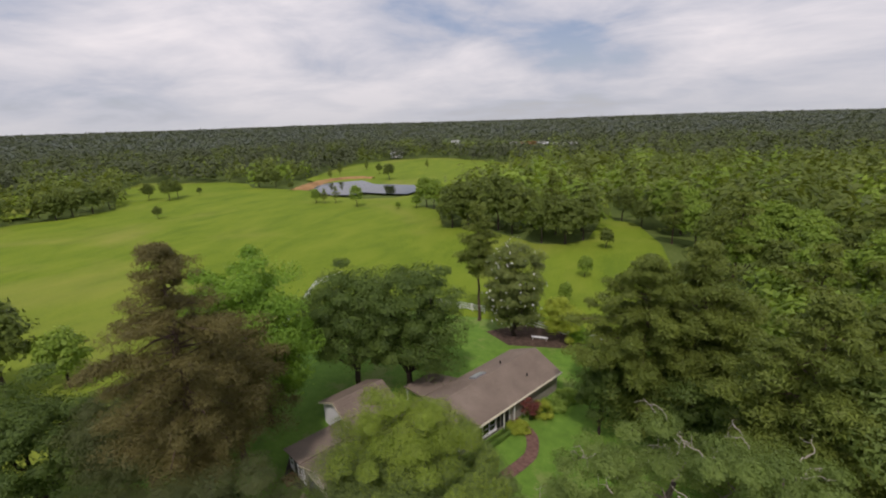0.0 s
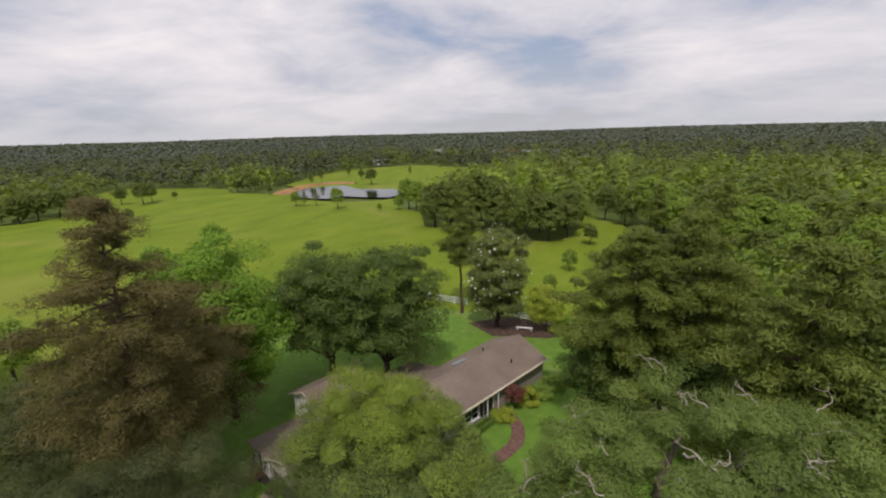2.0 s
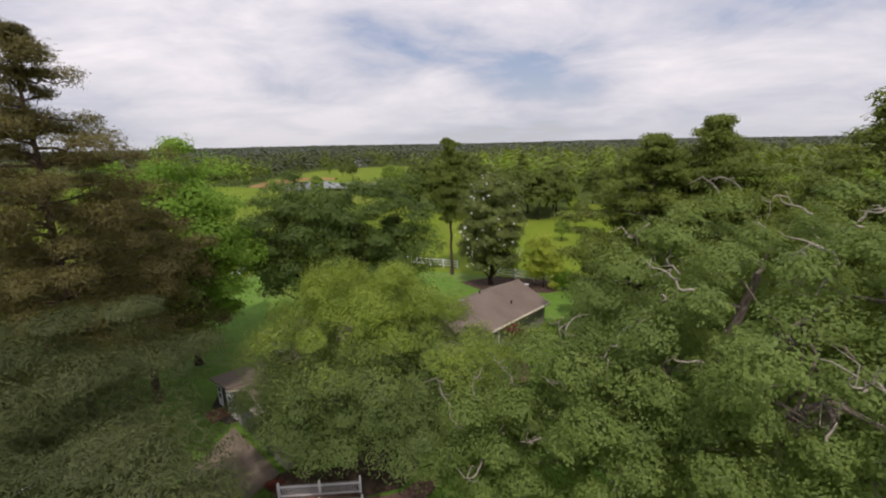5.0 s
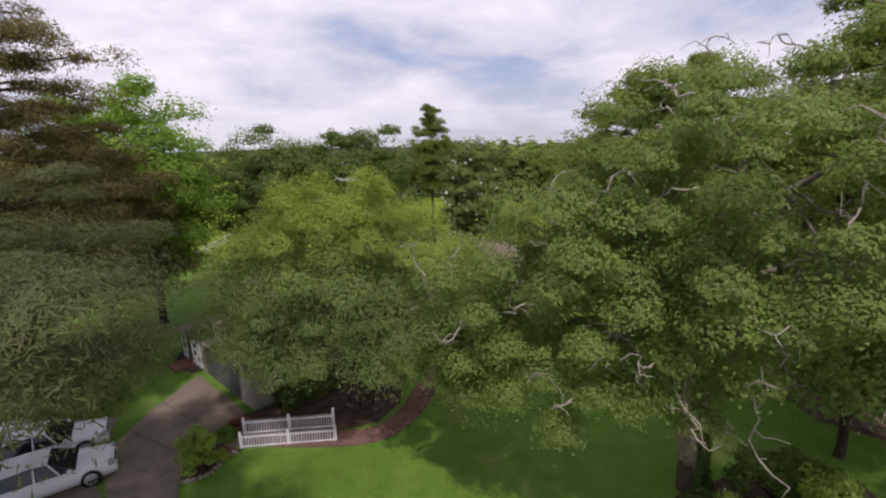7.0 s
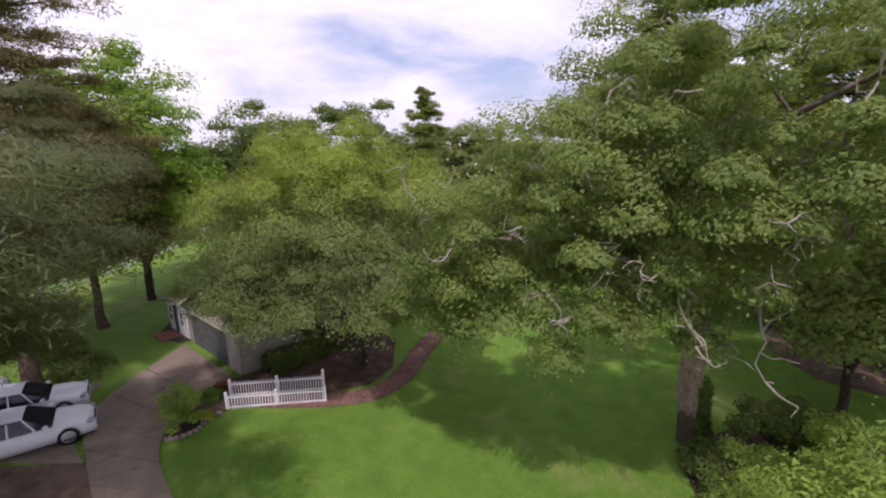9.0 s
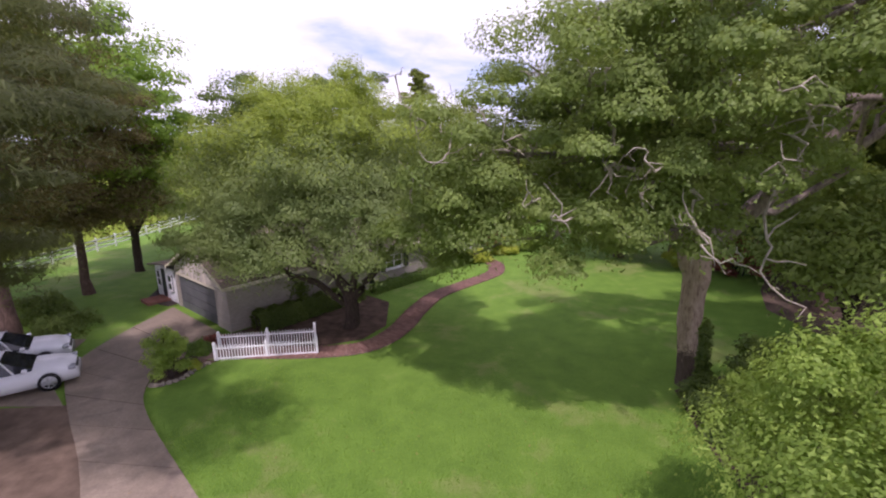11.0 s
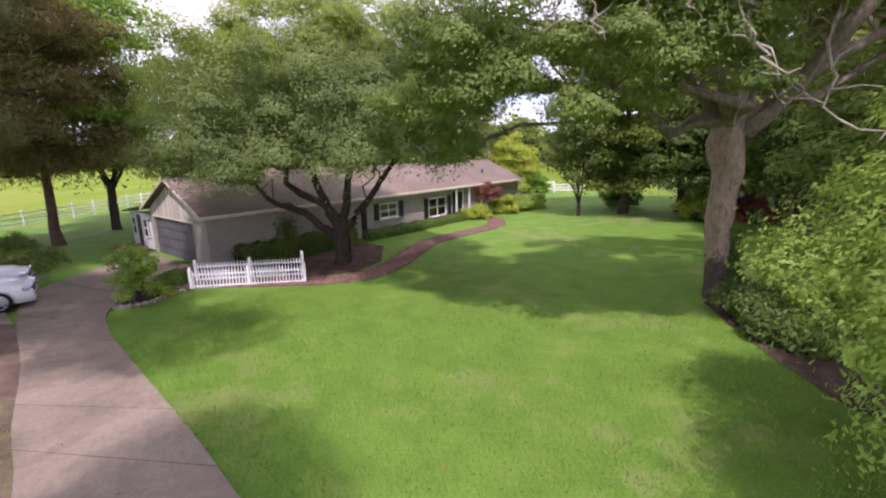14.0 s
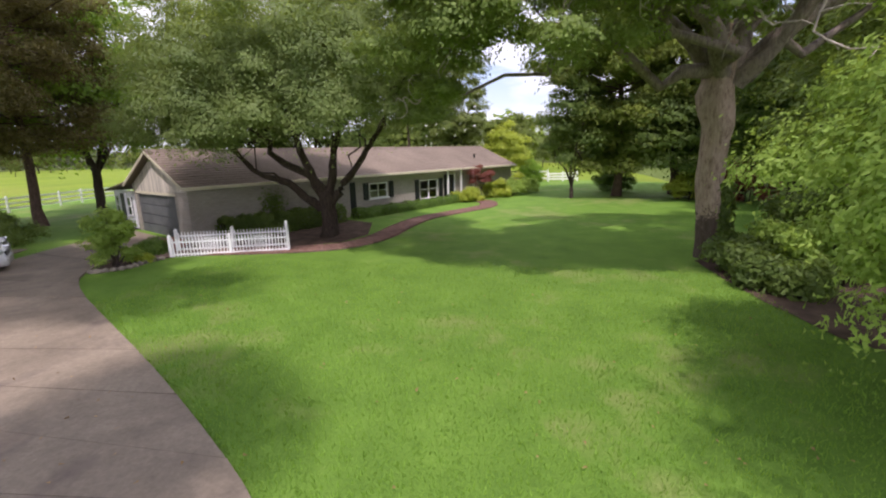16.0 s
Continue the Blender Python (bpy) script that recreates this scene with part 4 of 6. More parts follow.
part("ridge_cap", prism([hp(-0.03, ridge_w - 0.15, RIDGE - 0.02), hp(LEN + 0.03, ridge_w - 0.15, RIDGE - 0.02), hp(LEN + 0.03, ridge_w + 0.15, RIDGE - 0.02), hp(-0.03, ridge_w + 0.15, RIDGE - 0.02)],
                        [hp(-0.03, ridge_w - 0.02, RIDGE + 0.06), hp(LEN + 0.03, ridge_w - 0.02, RIDGE + 0.06), hp(LEN + 0.03, ridge_w + 0.02, RIDGE + 0.06), hp(-0.03, ridge_w + 0.02, RIDGE + 0.06)]), M_SHINGLE, roof)
part("fascia", hbox(-0.02, LEN + 0.02, -0.06, -0.005, EAVE - 0.13, EAVE + 0.01), M_TRIM, house, "cream painted fascia board")
part("gutter", hbox(0, LEN, -0.16, -0.065, EAVE - 0.12, EAVE - 0.02), M_TRIM, house)
part("soffit", hbox(0.02, LEN - 0.02, 0, O, EAVE - 0.14, EAVE - 0.1), M_WHITE, house)
for u in (0.0, LEN):
    d = -0.05 if u == 0 else 0.0
    for s in (0, 1):
        wa, wb = (0.0, ridge_w) if s == 0 else (WID, ridge_w)
        part("rake_board", prism([hp(u + d, wa, EAVE - 0.13), hp(u + d + 0.05, wa, EAVE - 0.13), hp(u + d + 0.05, wb, RIDGE - 0.13), hp(u + d, wb, RIDGE - 0.13)],
                                 [hp(u + d, wa, EAVE - 0.01), hp(u + d + 0.05, wa, EAVE - 0.01), hp(u + d + 0.05, wb, RIDGE - 0.01), hp(u + d, wb, RIDGE - 0.01)]), M_TRIM, house)
# windows, shutters, door
for a, b, z0, z1, kind in FRONT:
    if kind == "window":
        w = part("window", hbox(a, b, O + 0.08, O + 0.1, z0, z1), M_PANE, house, "clear glass in a white frame")
        for fa, fb, f0, f1 in ((a, a + 0.06, z0, z1), (b - 0.06, b, z0, z1), (a, b, z0, z0 + 0.06), (a, b, z1 - 0.06, z1), ((a + b) / 2 - 0.03, (a + b) / 2 + 0.03, z0 + 0.06, z1 - 0.06),
                               (a + 0.06, b - 0.06, (z0 + z1) / 2 - 0.02, (z0 + z1) / 2 + 0.02)):
            part("frame", hbox(fa, fb, O + 0.02, O + 0.075, f0, f1), M_WHITE, w)
        part("sill", hbox(a - 0.08, b + 0.08, O - 0.08, O + 0.02, z0 - 0.07, z0), M_WHITE, w)
        for sa, sb in ((a - 0.5, a - 0.12), (b + 0.12, b + 0.5)):
            sh = part("shutter", hbox(sa, sb, O - 0.05, O - 0.002, z0 - 0.05, z1 + 0.05), M_SHUTTER, house, "black louvred shutter")
            for k in range(9):
                zz = z0 + (z1 - z0) * (k + 0.3) / 9
                part("louvre", hbox(sa + 0.05, sb - 0.05, O - 0.07, O - 0.05, zz, zz + (z1 - z0) / 16), M_SHUTTER, sh)
    elif kind == "door":
        d = part("front_door", hbox(a + 0.08, b - 0.08, O + 0.1, O + 0.15, z0, z1), M_SHUTTER, house, "black painted front door")
        for fa, fb, f0, f1 in ((a, a + 0.08, z0, z1), (b - 0.08, b, z0, z1), (a + 0.08, b - 0.08, z1 - 0.08, z1)):
            part("frame", hbox(fa, fb, O + 0.02, O + 0.16, f0, f1), M_WHITE, d)
        part("door_knob", hbox(b - 0.17, b - 0.13, O + 0.04, O + 0.1, 1.05, 1.09), M_STEEL, d)
for u in (9.3, 18.05):
    part("shutter", hbox(u - 0.2, u + 0.2, O - 0.05, O - 0.002, 0.4, 2.05), M_SHUTTER, house, "black louvred shutter")
for u in (18.0, 19.6, 21.2):
    part("porch_post", hbox(u - 0.05, u + 0.05, 0.03, 0.13, 0, EAVE - 0.14), M_WHITE, house)
# skylight and roof vents
RS = (RIDGE - EAVE) / (WID / 2)


def back(u, w, lift):
    """A place on the rear roof slope."""
    return hp(u, w, EAVE + (WID - w) * RS + lift)


sk = part("skylight", prism([back(18.3, 4.3, -0.05), back(20.0, 4.3, -0.05), back(20.0, 5.3, -0.05), back(18.3, 5.3, -0.05)],
                            [back(18.36, 4.36, 0.2), back(19.94, 4.36, 0.2), back(19.94, 5.24, 0.2), back(18.36, 5.24, 0.2)]), M_STEEL, house, "pale metal-framed skylight")
for u, w, z in ((22.6, ridge_w + 1.0, 3.5), (23.4, 1.5, 3.0), (3.0, ridge_w + 0.7, 3.6), (2.4, ridge_w + 2.2, 2.95)):
    v, f = tube([hp(u, w, z), hp(u, w, z + 0.35), hp(u, w, z + 0.42)], [0.07, 0.07, 0.11], 8)
    part("roof_vent", np_mesh("roof_vent", v, f, M_DARK, None, True), None, house)
# glazed lean-to beside the garage
lean = tagged(new("sunroom"), "small white glazed lean-to with a brick step", "sunroom")
part("side_wall", hbox(0.35, 0.5, WID + 0.02, WID + 3.0, 0, 2.05), M_WHITE, lean)
part("outer_wall", hbox(0.35, 5.5, WID + 2.85, WID + 3.0, 0, 1.9), M_WHITE, lean)
part("lean_to_roof", prism([hp(0, WID - 0.1, 2.5), hp(5.8, WID - 0.1, 2.5), hp(5.8, WID + 3.25, 2.0), hp(0, WID + 3.25, 2.0)],
                           [hp(0, WID - 0.1, 2.58), hp(5.8, WID - 0.1, 2.58), hp(5.8, WID + 3.25, 2.08), hp(0, WID + 3.25, 2.08)]), M_SHINGLE, lean)
for a, b, z0, z1 in ((WID + 0.25, WID + 0.95, 0.75, 1.75), (WID + 2.05, WID + 2.7, 0.75, 1.75)):
    w = part("window", hbox(0.3, 0.345, a, b, z0, z1), M_GLASS, lean, "dark window pane")
    for p, q, s, t in ((a, a + 0.05, z0, z1), (b - 0.05, b, z0, z1), (a, b, z0, z0 + 0.05), (a, b, z1 - 0.05, z1), (a, b, (z0 + z1) / 2 - 0.02, (z0 + z1) / 2 + 0.02)):
        part("frame", hbox(0.26, 0.298, p, q, s, t), M_WHITE, w)
dd = part("door", hbox(0.28, 0.345, WID + 1.15, WID + 1.85, 0.15, 1.9), M_SHUTTER, lean, "dark glazed door")
for p, q in ((WID + 1.08, WID + 1.15), (WID + 1.85, WID + 1.92)):
    part("frame", hbox(0.26, 0.345, p, q, 0.1, 1.95), M_WHITE, dd)
part("step", hbox(-0.9, 0.3, WID + 0.9, WID + 2.2, 0, 0.22), M_BRICK_RED, lean, "red brick doorstep")
# gabled rear wing beside a paved court, and a low flat-roofed link
wing = tagged(new("rear_wing"), "gabled shingled rear wing with a white end wall", "house wing")
W0, W1, U0, U1 = 7.9, 14.2, 5.4, 11.2
WM = (W0 + W1) / 2
for w_lo, w_hi in ((W0 + 0.35, W0 + 0.5), (W1 - 0.5, W1 - 0.35)):
    part("side_wall", hbox(U0 + 0.5, U1 - 0.5, w_lo, w_hi, 0, 2.3), M_WALL, wing)
for a in (U0 + 0.35, U1 - 0.5):
    part("end_wall", hbox(a, a + 0.15, W0 + 2.4, W1 - 0.35, 0, 2.3), M_WHITE, wing)
    part("gable_wall", prism([hp(a, W0 + 0.35, 2.3), hp(a, W1 - 0.35, 2.3), hp(a, WM, 3.75)], [hp(a + 0.15, W0 + 0.35, 2.3), hp(a + 0.15, W1 - 0.35, 2.3), hp(a + 0.15, WM, 3.75)]), M_WHITE, wing)
for wa in (W0, W1):
    part("roof", prism([hp(U0, wa, 2.3), hp(U1, wa, 2.3), hp(U1, WM, 3.82), hp(U0, WM, 3.82)], [hp(U0, wa, 2.4), hp(U1, wa, 2.4), hp(U1, WM, 3.92), hp(U0, WM, 3.92)]), M_SHINGLE, wing, "brown asphalt shingle roof")
    part("rake_board", prism([hp(U0 - 0.05, wa, 2.2), hp(U0 - 0.004, wa, 2.2), hp(U0 - 0.004, WM, 3.72), hp(U0 - 0.05, WM, 3.72)], [hp(U0 - 0.05, wa, 2.39), hp(U0 - 0.004, wa, 2.39), hp(U0 - 0.004, WM, 3.91), hp(U0 - 0.05, WM, 3.91)]), M_TRIM, wing)
    for c in range(12):
        t0, t1 = c / 12, (c + 1) / 12
        wb, wc = wa + (WM - wa) * t0, wa + (WM - wa) * t1
        za, zb = 2.4 + 1.52 * t0, 2.4 + 1.52 * t1
        part("course", prism([hp(U0 - 0.01, wb, za), hp(U1 + 0.01, wb, za), hp(U1 + 0.01, wc, zb), hp(U0 - 0.01, wc, zb)],
                             [hp(U0 - 0.01, wb, za + 0.026), hp(U1 + 0.01, wb, za + 0.026), hp(U1 + 0.01, wc, zb + 0.006), hp(U0 - 0.01, wc, zb + 0.006)]), M_SHINGLE, wing)
v, f = tube([hp(9.6, WM - 0.9, 3.4), hp(9.6, WM - 0.9, 3.75), hp(9.6, WM - 0.9, 3.85)], [0.1, 0.1, 0.16], 8)
part("roof_vent", np_mesh("roof_vent", v, f, M_DARK, None, True), None, wing)
link = tagged(new("porch_roof"), "low dark shingled porch roof behind the house", "porch")
part("roof", prism([hp(13.6, 7.3, 2.25), hp(18.6, 7.3, 2.25), hp(17.6, 10.6, 2.0), hp(13.6, 10.6, 2.0)], [hp(13.6, 7.3, 2.42), hp(18.6, 7.3, 2.42), hp(17.6, 10.6, 2.15), hp(13.6, 10.6, 2.15)]), M_SHINGLE, link, "dark shingle roof")
for u in (13.8, 15.6, 17.3):
    part("post", hbox(u, u + 0.12, 10.3, 10.42, 0, 2.02), M_WHITE, link)
court = part("paved_court", slab([(-26.1, 35.6), (-23.9, 35.2), (-22.6, 39.0), (-21.9, 42.2), (-25.9, 43.9), (-28.2, 39.4)], -0.05, 0.1), M_ASPHALT, None)
tagged(court, "dark asphalt court before the rear wing", "pavement", kind="structure")

# ---- fences ----


def picket_fence(a, b, posts, top_z, label):
    """A short white picket fence of two panels from a to b, with three pointed posts."""
    a, b = np.array(a), np.array(b)
    root = tagged(new("picket_fence"), label, "fence", "picket fences beside the path")
    d = b - a
    ln = np.linalg.norm(d)
    ang = math.atan2(d[1], d[0])

    def fb(u0, u1, w0, w1, z0, z1, name, top=False):
        m = Matrix.Translation((a[0], a[1], 0)) @ Matrix.Rotation(ang, 4, "Z")
        bm = bmesh.new()
        lo = [bm.verts.new(m @ Vector(p)) for p in ((u0, w0, z0), (u1, w0, z0), (u1, w1, z0), (u0, w1, z0))]
        hi = [bm.verts.new(m @ Vector(p)) for p in ((u0, w0, z1), (u1, w0, z1), (u1, w1, z1), (u0, w1, z1))]
        for i in range(4):
            j = (i + 1) % 4
            bm.faces.new((lo[i], lo[j], hi[j], hi[i]))
        bm.faces.new(lo[::-1])
        if top:
            tip = bm.verts.new(m @ Vector(((u0 + u1) / 2, (w0 + w1) / 2, z1 + 0.05)))
            for i in range(4):
                bm.faces.new((hi[i], hi[(i + 1) % 4], tip))
        else:
            bm.faces.new(hi)
        return part(name, bm, M_VINYL, root)

    for u, h in zip((0.0, ln / 2, ln), posts):
        fb(u - 0.05, u + 0.05, -0.05, 0.05, -0.05, h, "post", True)
    for s in range(2):
        u0, u1 = s * ln / 2 + 0.05, (s + 1) * ln / 2 - 0.05
        for z in (0.12, top_z - 0.16):
            fb(u0, u1, -0.02, 0.02, z, z + 0.06, "rail")
        n = 17
        for k in range(n):
            u = u0 + (u1 - u0) * (k + 0.5) / n
            fb(u - 0.018, u + 0.018, -0.037, -0.021, 0.05, top_z, "picket", True)


picket_fence((-16.25, 29.95), (-12.3, 31.42), (0.86, 0.84, 0.88), 0.74, "white picket fence between the lawn and the brick path")
picket_fence((-16.8, 30.85), (-12.9, 32.35), (0.92, 0.95, 1.08), 0.8, "white picket fence behind the brick path")


def rail_fence(points, rails, height, label, gap=2.4):
    root = tagged(new("rail_fence"), label, "fence")
    for a, b in zip(points[:-1], points[1:]):
        a, b = np.array(a, float), np.array(b, float)
        d = b - a
        ln = np.linalg.norm(d)
        ang = math.atan2(d[1], d[0])
        n = max(1, round(ln / gap))
        za, zb = rise(*a), rise(*b)
        for k in range(n):
            p = a + d * k / n
            part("post", box(0.13, 0.13, height + 0.1, p[0], p[1], rise(*p) - 0.05, 0.012, ang), M_VINYL, root)
            q = a + d * (k + 0.5) / n
            for z in rails:
                part("rail", box(ln / n - 0.1, 0.04, 0.14, q[0], q[1], rise(*q) + z, 0, ang), M_VINYL, root)
        part("post", box(0.13, 0.13, height + 0.1, b[0], b[1], zb - 0.05, 0.012, ang), M_VINYL, root)
    return root


rail_fence([(-28.0, 75.4), (-19.4, 74.5)], (0.35, 0.75, 1.1), 1.3, "white three-rail fence behind the magnolia")
rail_fence([(-13.2, 72.6), (-8.2, 71.0), (-4.9, 70.1), (-2.4, 69.8)], (0.35, 0.75, 1.1), 1.3, "white three-rail fence at the garden's end")
rail_fence([(-40.5, 37), (-42.2, 44), (-44.0, 51), (-46.2, 58), (-49, 66), (-53.6, 76.9), (-51.7, 82.5)], (0.3, 0.66, 1.02), 1.25, "long white rail fence along the pasture")
gate = tagged(new("field_gate"), "white boarded field gate", "gate")
for z in (0.25, 0.55, 0.85):
    part("board", box(3.2, 0.05, 0.16, -0.7, 69.6, z, 0, 0.1), M_VINYL, gate)
for dx in (-1.6, 0, 1.6):
    part("upright", box(0.12, 0.07, 1.1, -0.7 + dx, 69.54 + dx * 0.1, 0.06, 0, 0.1), M_VINYL, gate)
bench = tagged(new("garden_bench"), "low white bench on the mulch bed", "bench")
part("seat", box(2.2, 0.4, 0.06, -9.6, 68.3, 0.42, 0.01, 0.1), M_WHITE, bench)
for dx in (-0.9, 0.9):
    part("leg", box(0.1, 0.36, 0.36, -9.6 + dx, 68.3 + dx * 0.1, 0.07, 0, 0.1), M_WHITE, bench)

# ---- vehicles ----


def car(x, y, heading, label, length=4.75, width=1.8, boxy=False):
    """A saloon or estate: lofted body, glazed cabin, wheels with rims, lights and mirrors."""
    root = empty("car", x, y, 0.1, heading)
    tagged(root, label, "car", "cars on the apron")
    L = length
    if boxy:
        prof = [(-0.5, 0.35, 1.0), (-0.49, 0.9, 1.05), (-0.3, 0.95, 1.05), (0.1, 0.98, 1.06), (0.3, 0.95, 1.04), (0.44, 0.88, 1.0), (0.495, 0.7, 0.9), (0.5, 0.35, 0.85)]
        roofp = [(-0.485, 0.92, 0.9), (-0.46, 1.55, 0.78), (-0.2, 1.62, 0.78), (0.08, 1.56, 0.76), (0.24, 0.97, 0.9)]
    else:
        prof = [(-0.5, 0.4, 0.9), (-0.485, 0.86, 0.95), (-0.34, 0.95, 1.0), (-0.05, 0.93, 1.02), (0.2, 0.92, 1.0), (0.38, 0.84, 0.97), (0.475, 0.7, 0.88), (0.5, 0.4, 0.8)]
        roofp = [(-0.4, 0.93, 0.86), (-0.24, 1.36, 0.7), (-0.08, 1.44, 0.72), (0.06, 1.38, 0.7), (0.23, 0.92, 0.86)]
    bm = bmesh.new()
    secs = []
    for px, pz_, wf in prof:
        hw = width / 2 * wf
        secs.append([bm.verts.new((px * L, s * hw * k, z)) for s, k, z in ((-1, 0.92, 0.2), (-1, 1.0, 0.45), (-1, 0.97, pz_ * 0.86), (-1, 0.78, pz_), (1, 0.78, pz_), (1, 0.97, pz_ * 0.86), (1, 1.0, 0.45), (1, 0.92, 0.2))])
    for a, b in zip(secs[:-1], secs[1:]):
        for i in range(8):
            j = (i + 1) % 8
            bm.faces.new((a[i], a[j], b[j], b[i]))
    bm.faces.new(secs[0])
    bm.faces.new(secs[-1][::-1])
    bmesh.ops.recalc_face_normals(bm, faces=bm.faces[:])
    for f in bm.faces:
        f.smooth = True
    body = part("body", bm, M_CAR, root)
    # glazing shell, then the painted roof over it
    bm = bmesh.new()
    rows_ = []
    for px, pz_, wf in roofp:
        hw = width / 2 * wf
        rows_.append([bm.verts.new((px * L, -hw, pz_)), bm.verts.new((px * L, hw, pz_))])
    lows = [(bm.verts.new((px * L, -width / 2 * 0.9, 0.88)), bm.verts.new((px * L, width / 2 * 0.9, 0.88))) for px, _, _ in roofp]
    for i in range(len(rows_) - 1):
        bm.faces.new((rows_[i][0], rows_[i + 1][0], rows_[i + 1][1], rows_[i][1]))
        bm.faces.new((rows_[i][0], lows[i][0], lows[i + 1][0], rows_[i + 1][0]))
        bm.faces.new((rows_[i][1], rows_[i + 1][1], lows[i + 1][1], lows[i][1]))
    bmesh.ops.recalc_face_normals(bm, faces=bm.faces[:])
    part("glazing", bm, M_GLASS, root, "dark tinted car windows")
    bm = bmesh.new()
    q = [[bm.verts.new((px * L, s * width / 2 * (wf + 0.012), pz_ + 0.012)) for s in (-1, -0.5, 0.5, 1)] for px, pz_, wf in roofp[1:-1]]
    for v in [q[i][j] for i in range(len(q)) for j in (1, 2)]:
        v.co.z += 0.035
    for a, b in zip(q[:-1], q[1:]):
        for j in range(3):
            bm.faces.new((a[j], b[j], b[j + 1], a[j + 1]))
    part("roof_panel", bm, M_CAR, root)
    for s in (-1, 1):
        for k in range(3):
            px = (roofp[1][0], -0.03, roofp[-2][0])[k] * L
            top = roofp[2][1] - 0.05
            lo = (px - 0.02 + (-0.3, 0, 0.32)[k], s * width / 2 * 0.91, 0.9)
            v, f = tube([lo, (px, s * width / 2 * 0.735, top)], [0.035, 0.03], 6)
            part("pillar", np_mesh("pillar", v, f, M_CAR), None, root)
        part("mirror", box(0.16, 0.2, 0.13, 0.19 * L, s * (width / 2 + 0.05), 0.9, 0.03), M_CAR, root)
        part("headlight", box(0.22, 0.34, 0.13, 0.462 * L, s * width * 0.36, 0.6, 0.03), M_LAMP, root)
        part("tail_light", box(0.08, 0.3, 0.2, -0.492 * L, s * width * 0.36, 0.62, 0.02), M_BARN_RED, root)
        for ax in (0.315, -0.3):
            wh = part("wheel", box(0.02, 0.02, 0.02, ax * L, s * (width / 2 - 0.12), 0.33), M_DARK, root)
            v, f = tube([(ax * L, s * (width / 2 - 0.2), 0.33), (ax * L, s * (width / 2 - 0.19), 0.33), (ax * L, s * (width / 2 + 0.0), 0.33), (ax * L, s * (width / 2 + 0.015), 0.33)], [0.2, 0.335, 0.335, 0.235], 24)
            part("tyre", np_mesh("tyre", v, f, M_TYRE, None, True), None, wh)
            bits_ = [tube([(ax * L, s * (width / 2 - 0.05), 0.33), (ax * L, s * (width / 2 + 0.012), 0.33)], [0.001, 0.06], 12)]
            for k in range(7):
                an = k * 2 * math.pi / 7
                bits_.append(tube([(ax * L, s * (width / 2 + 0.005), 0.33), (ax * L + math.cos(an) * 0.225, s * (width / 2 + 0.008), 0.33 + math.sin(an) * 0.225)], [0.035, 0.022], 5))
            ring = [(ax * L + math.cos(k * math.pi / 10) * 0.225, s * (width / 2 + 0.004), 0.33 + math.sin(k * math.pi / 10) * 0.225) for k in range(21)]
            bits_.append(tube(ring, [0.02] * 21, 5))
            v, f = join(bits_)
            part("rim", np_mesh("rim", v, f, M_RIM), None, wh)
            v, f = tube([(ax * L, s * (width / 2 - 0.3), 0.33), (ax * L, s * (width / 2 + 0.006), 0.33)], [0.37, 0.37], 20)
            part("wheel_arch", np_mesh("wheel_arch", v, f, M_DARK), None, root)
    part("grille", box(0.05, width * 0.42, 0.2, 0.488 * L, 0, 0.45, 0.02), M_DARK, root)
    return root


car(-22.2, 25.9, 50, "white saloon car parked on the concrete apron")
car(-24.4, 27.3, 50, "white saloon car parked behind another")
car(-28.4, 26.6, 50, "white boxy van parked under the trees", 4.7, 1.85, True)

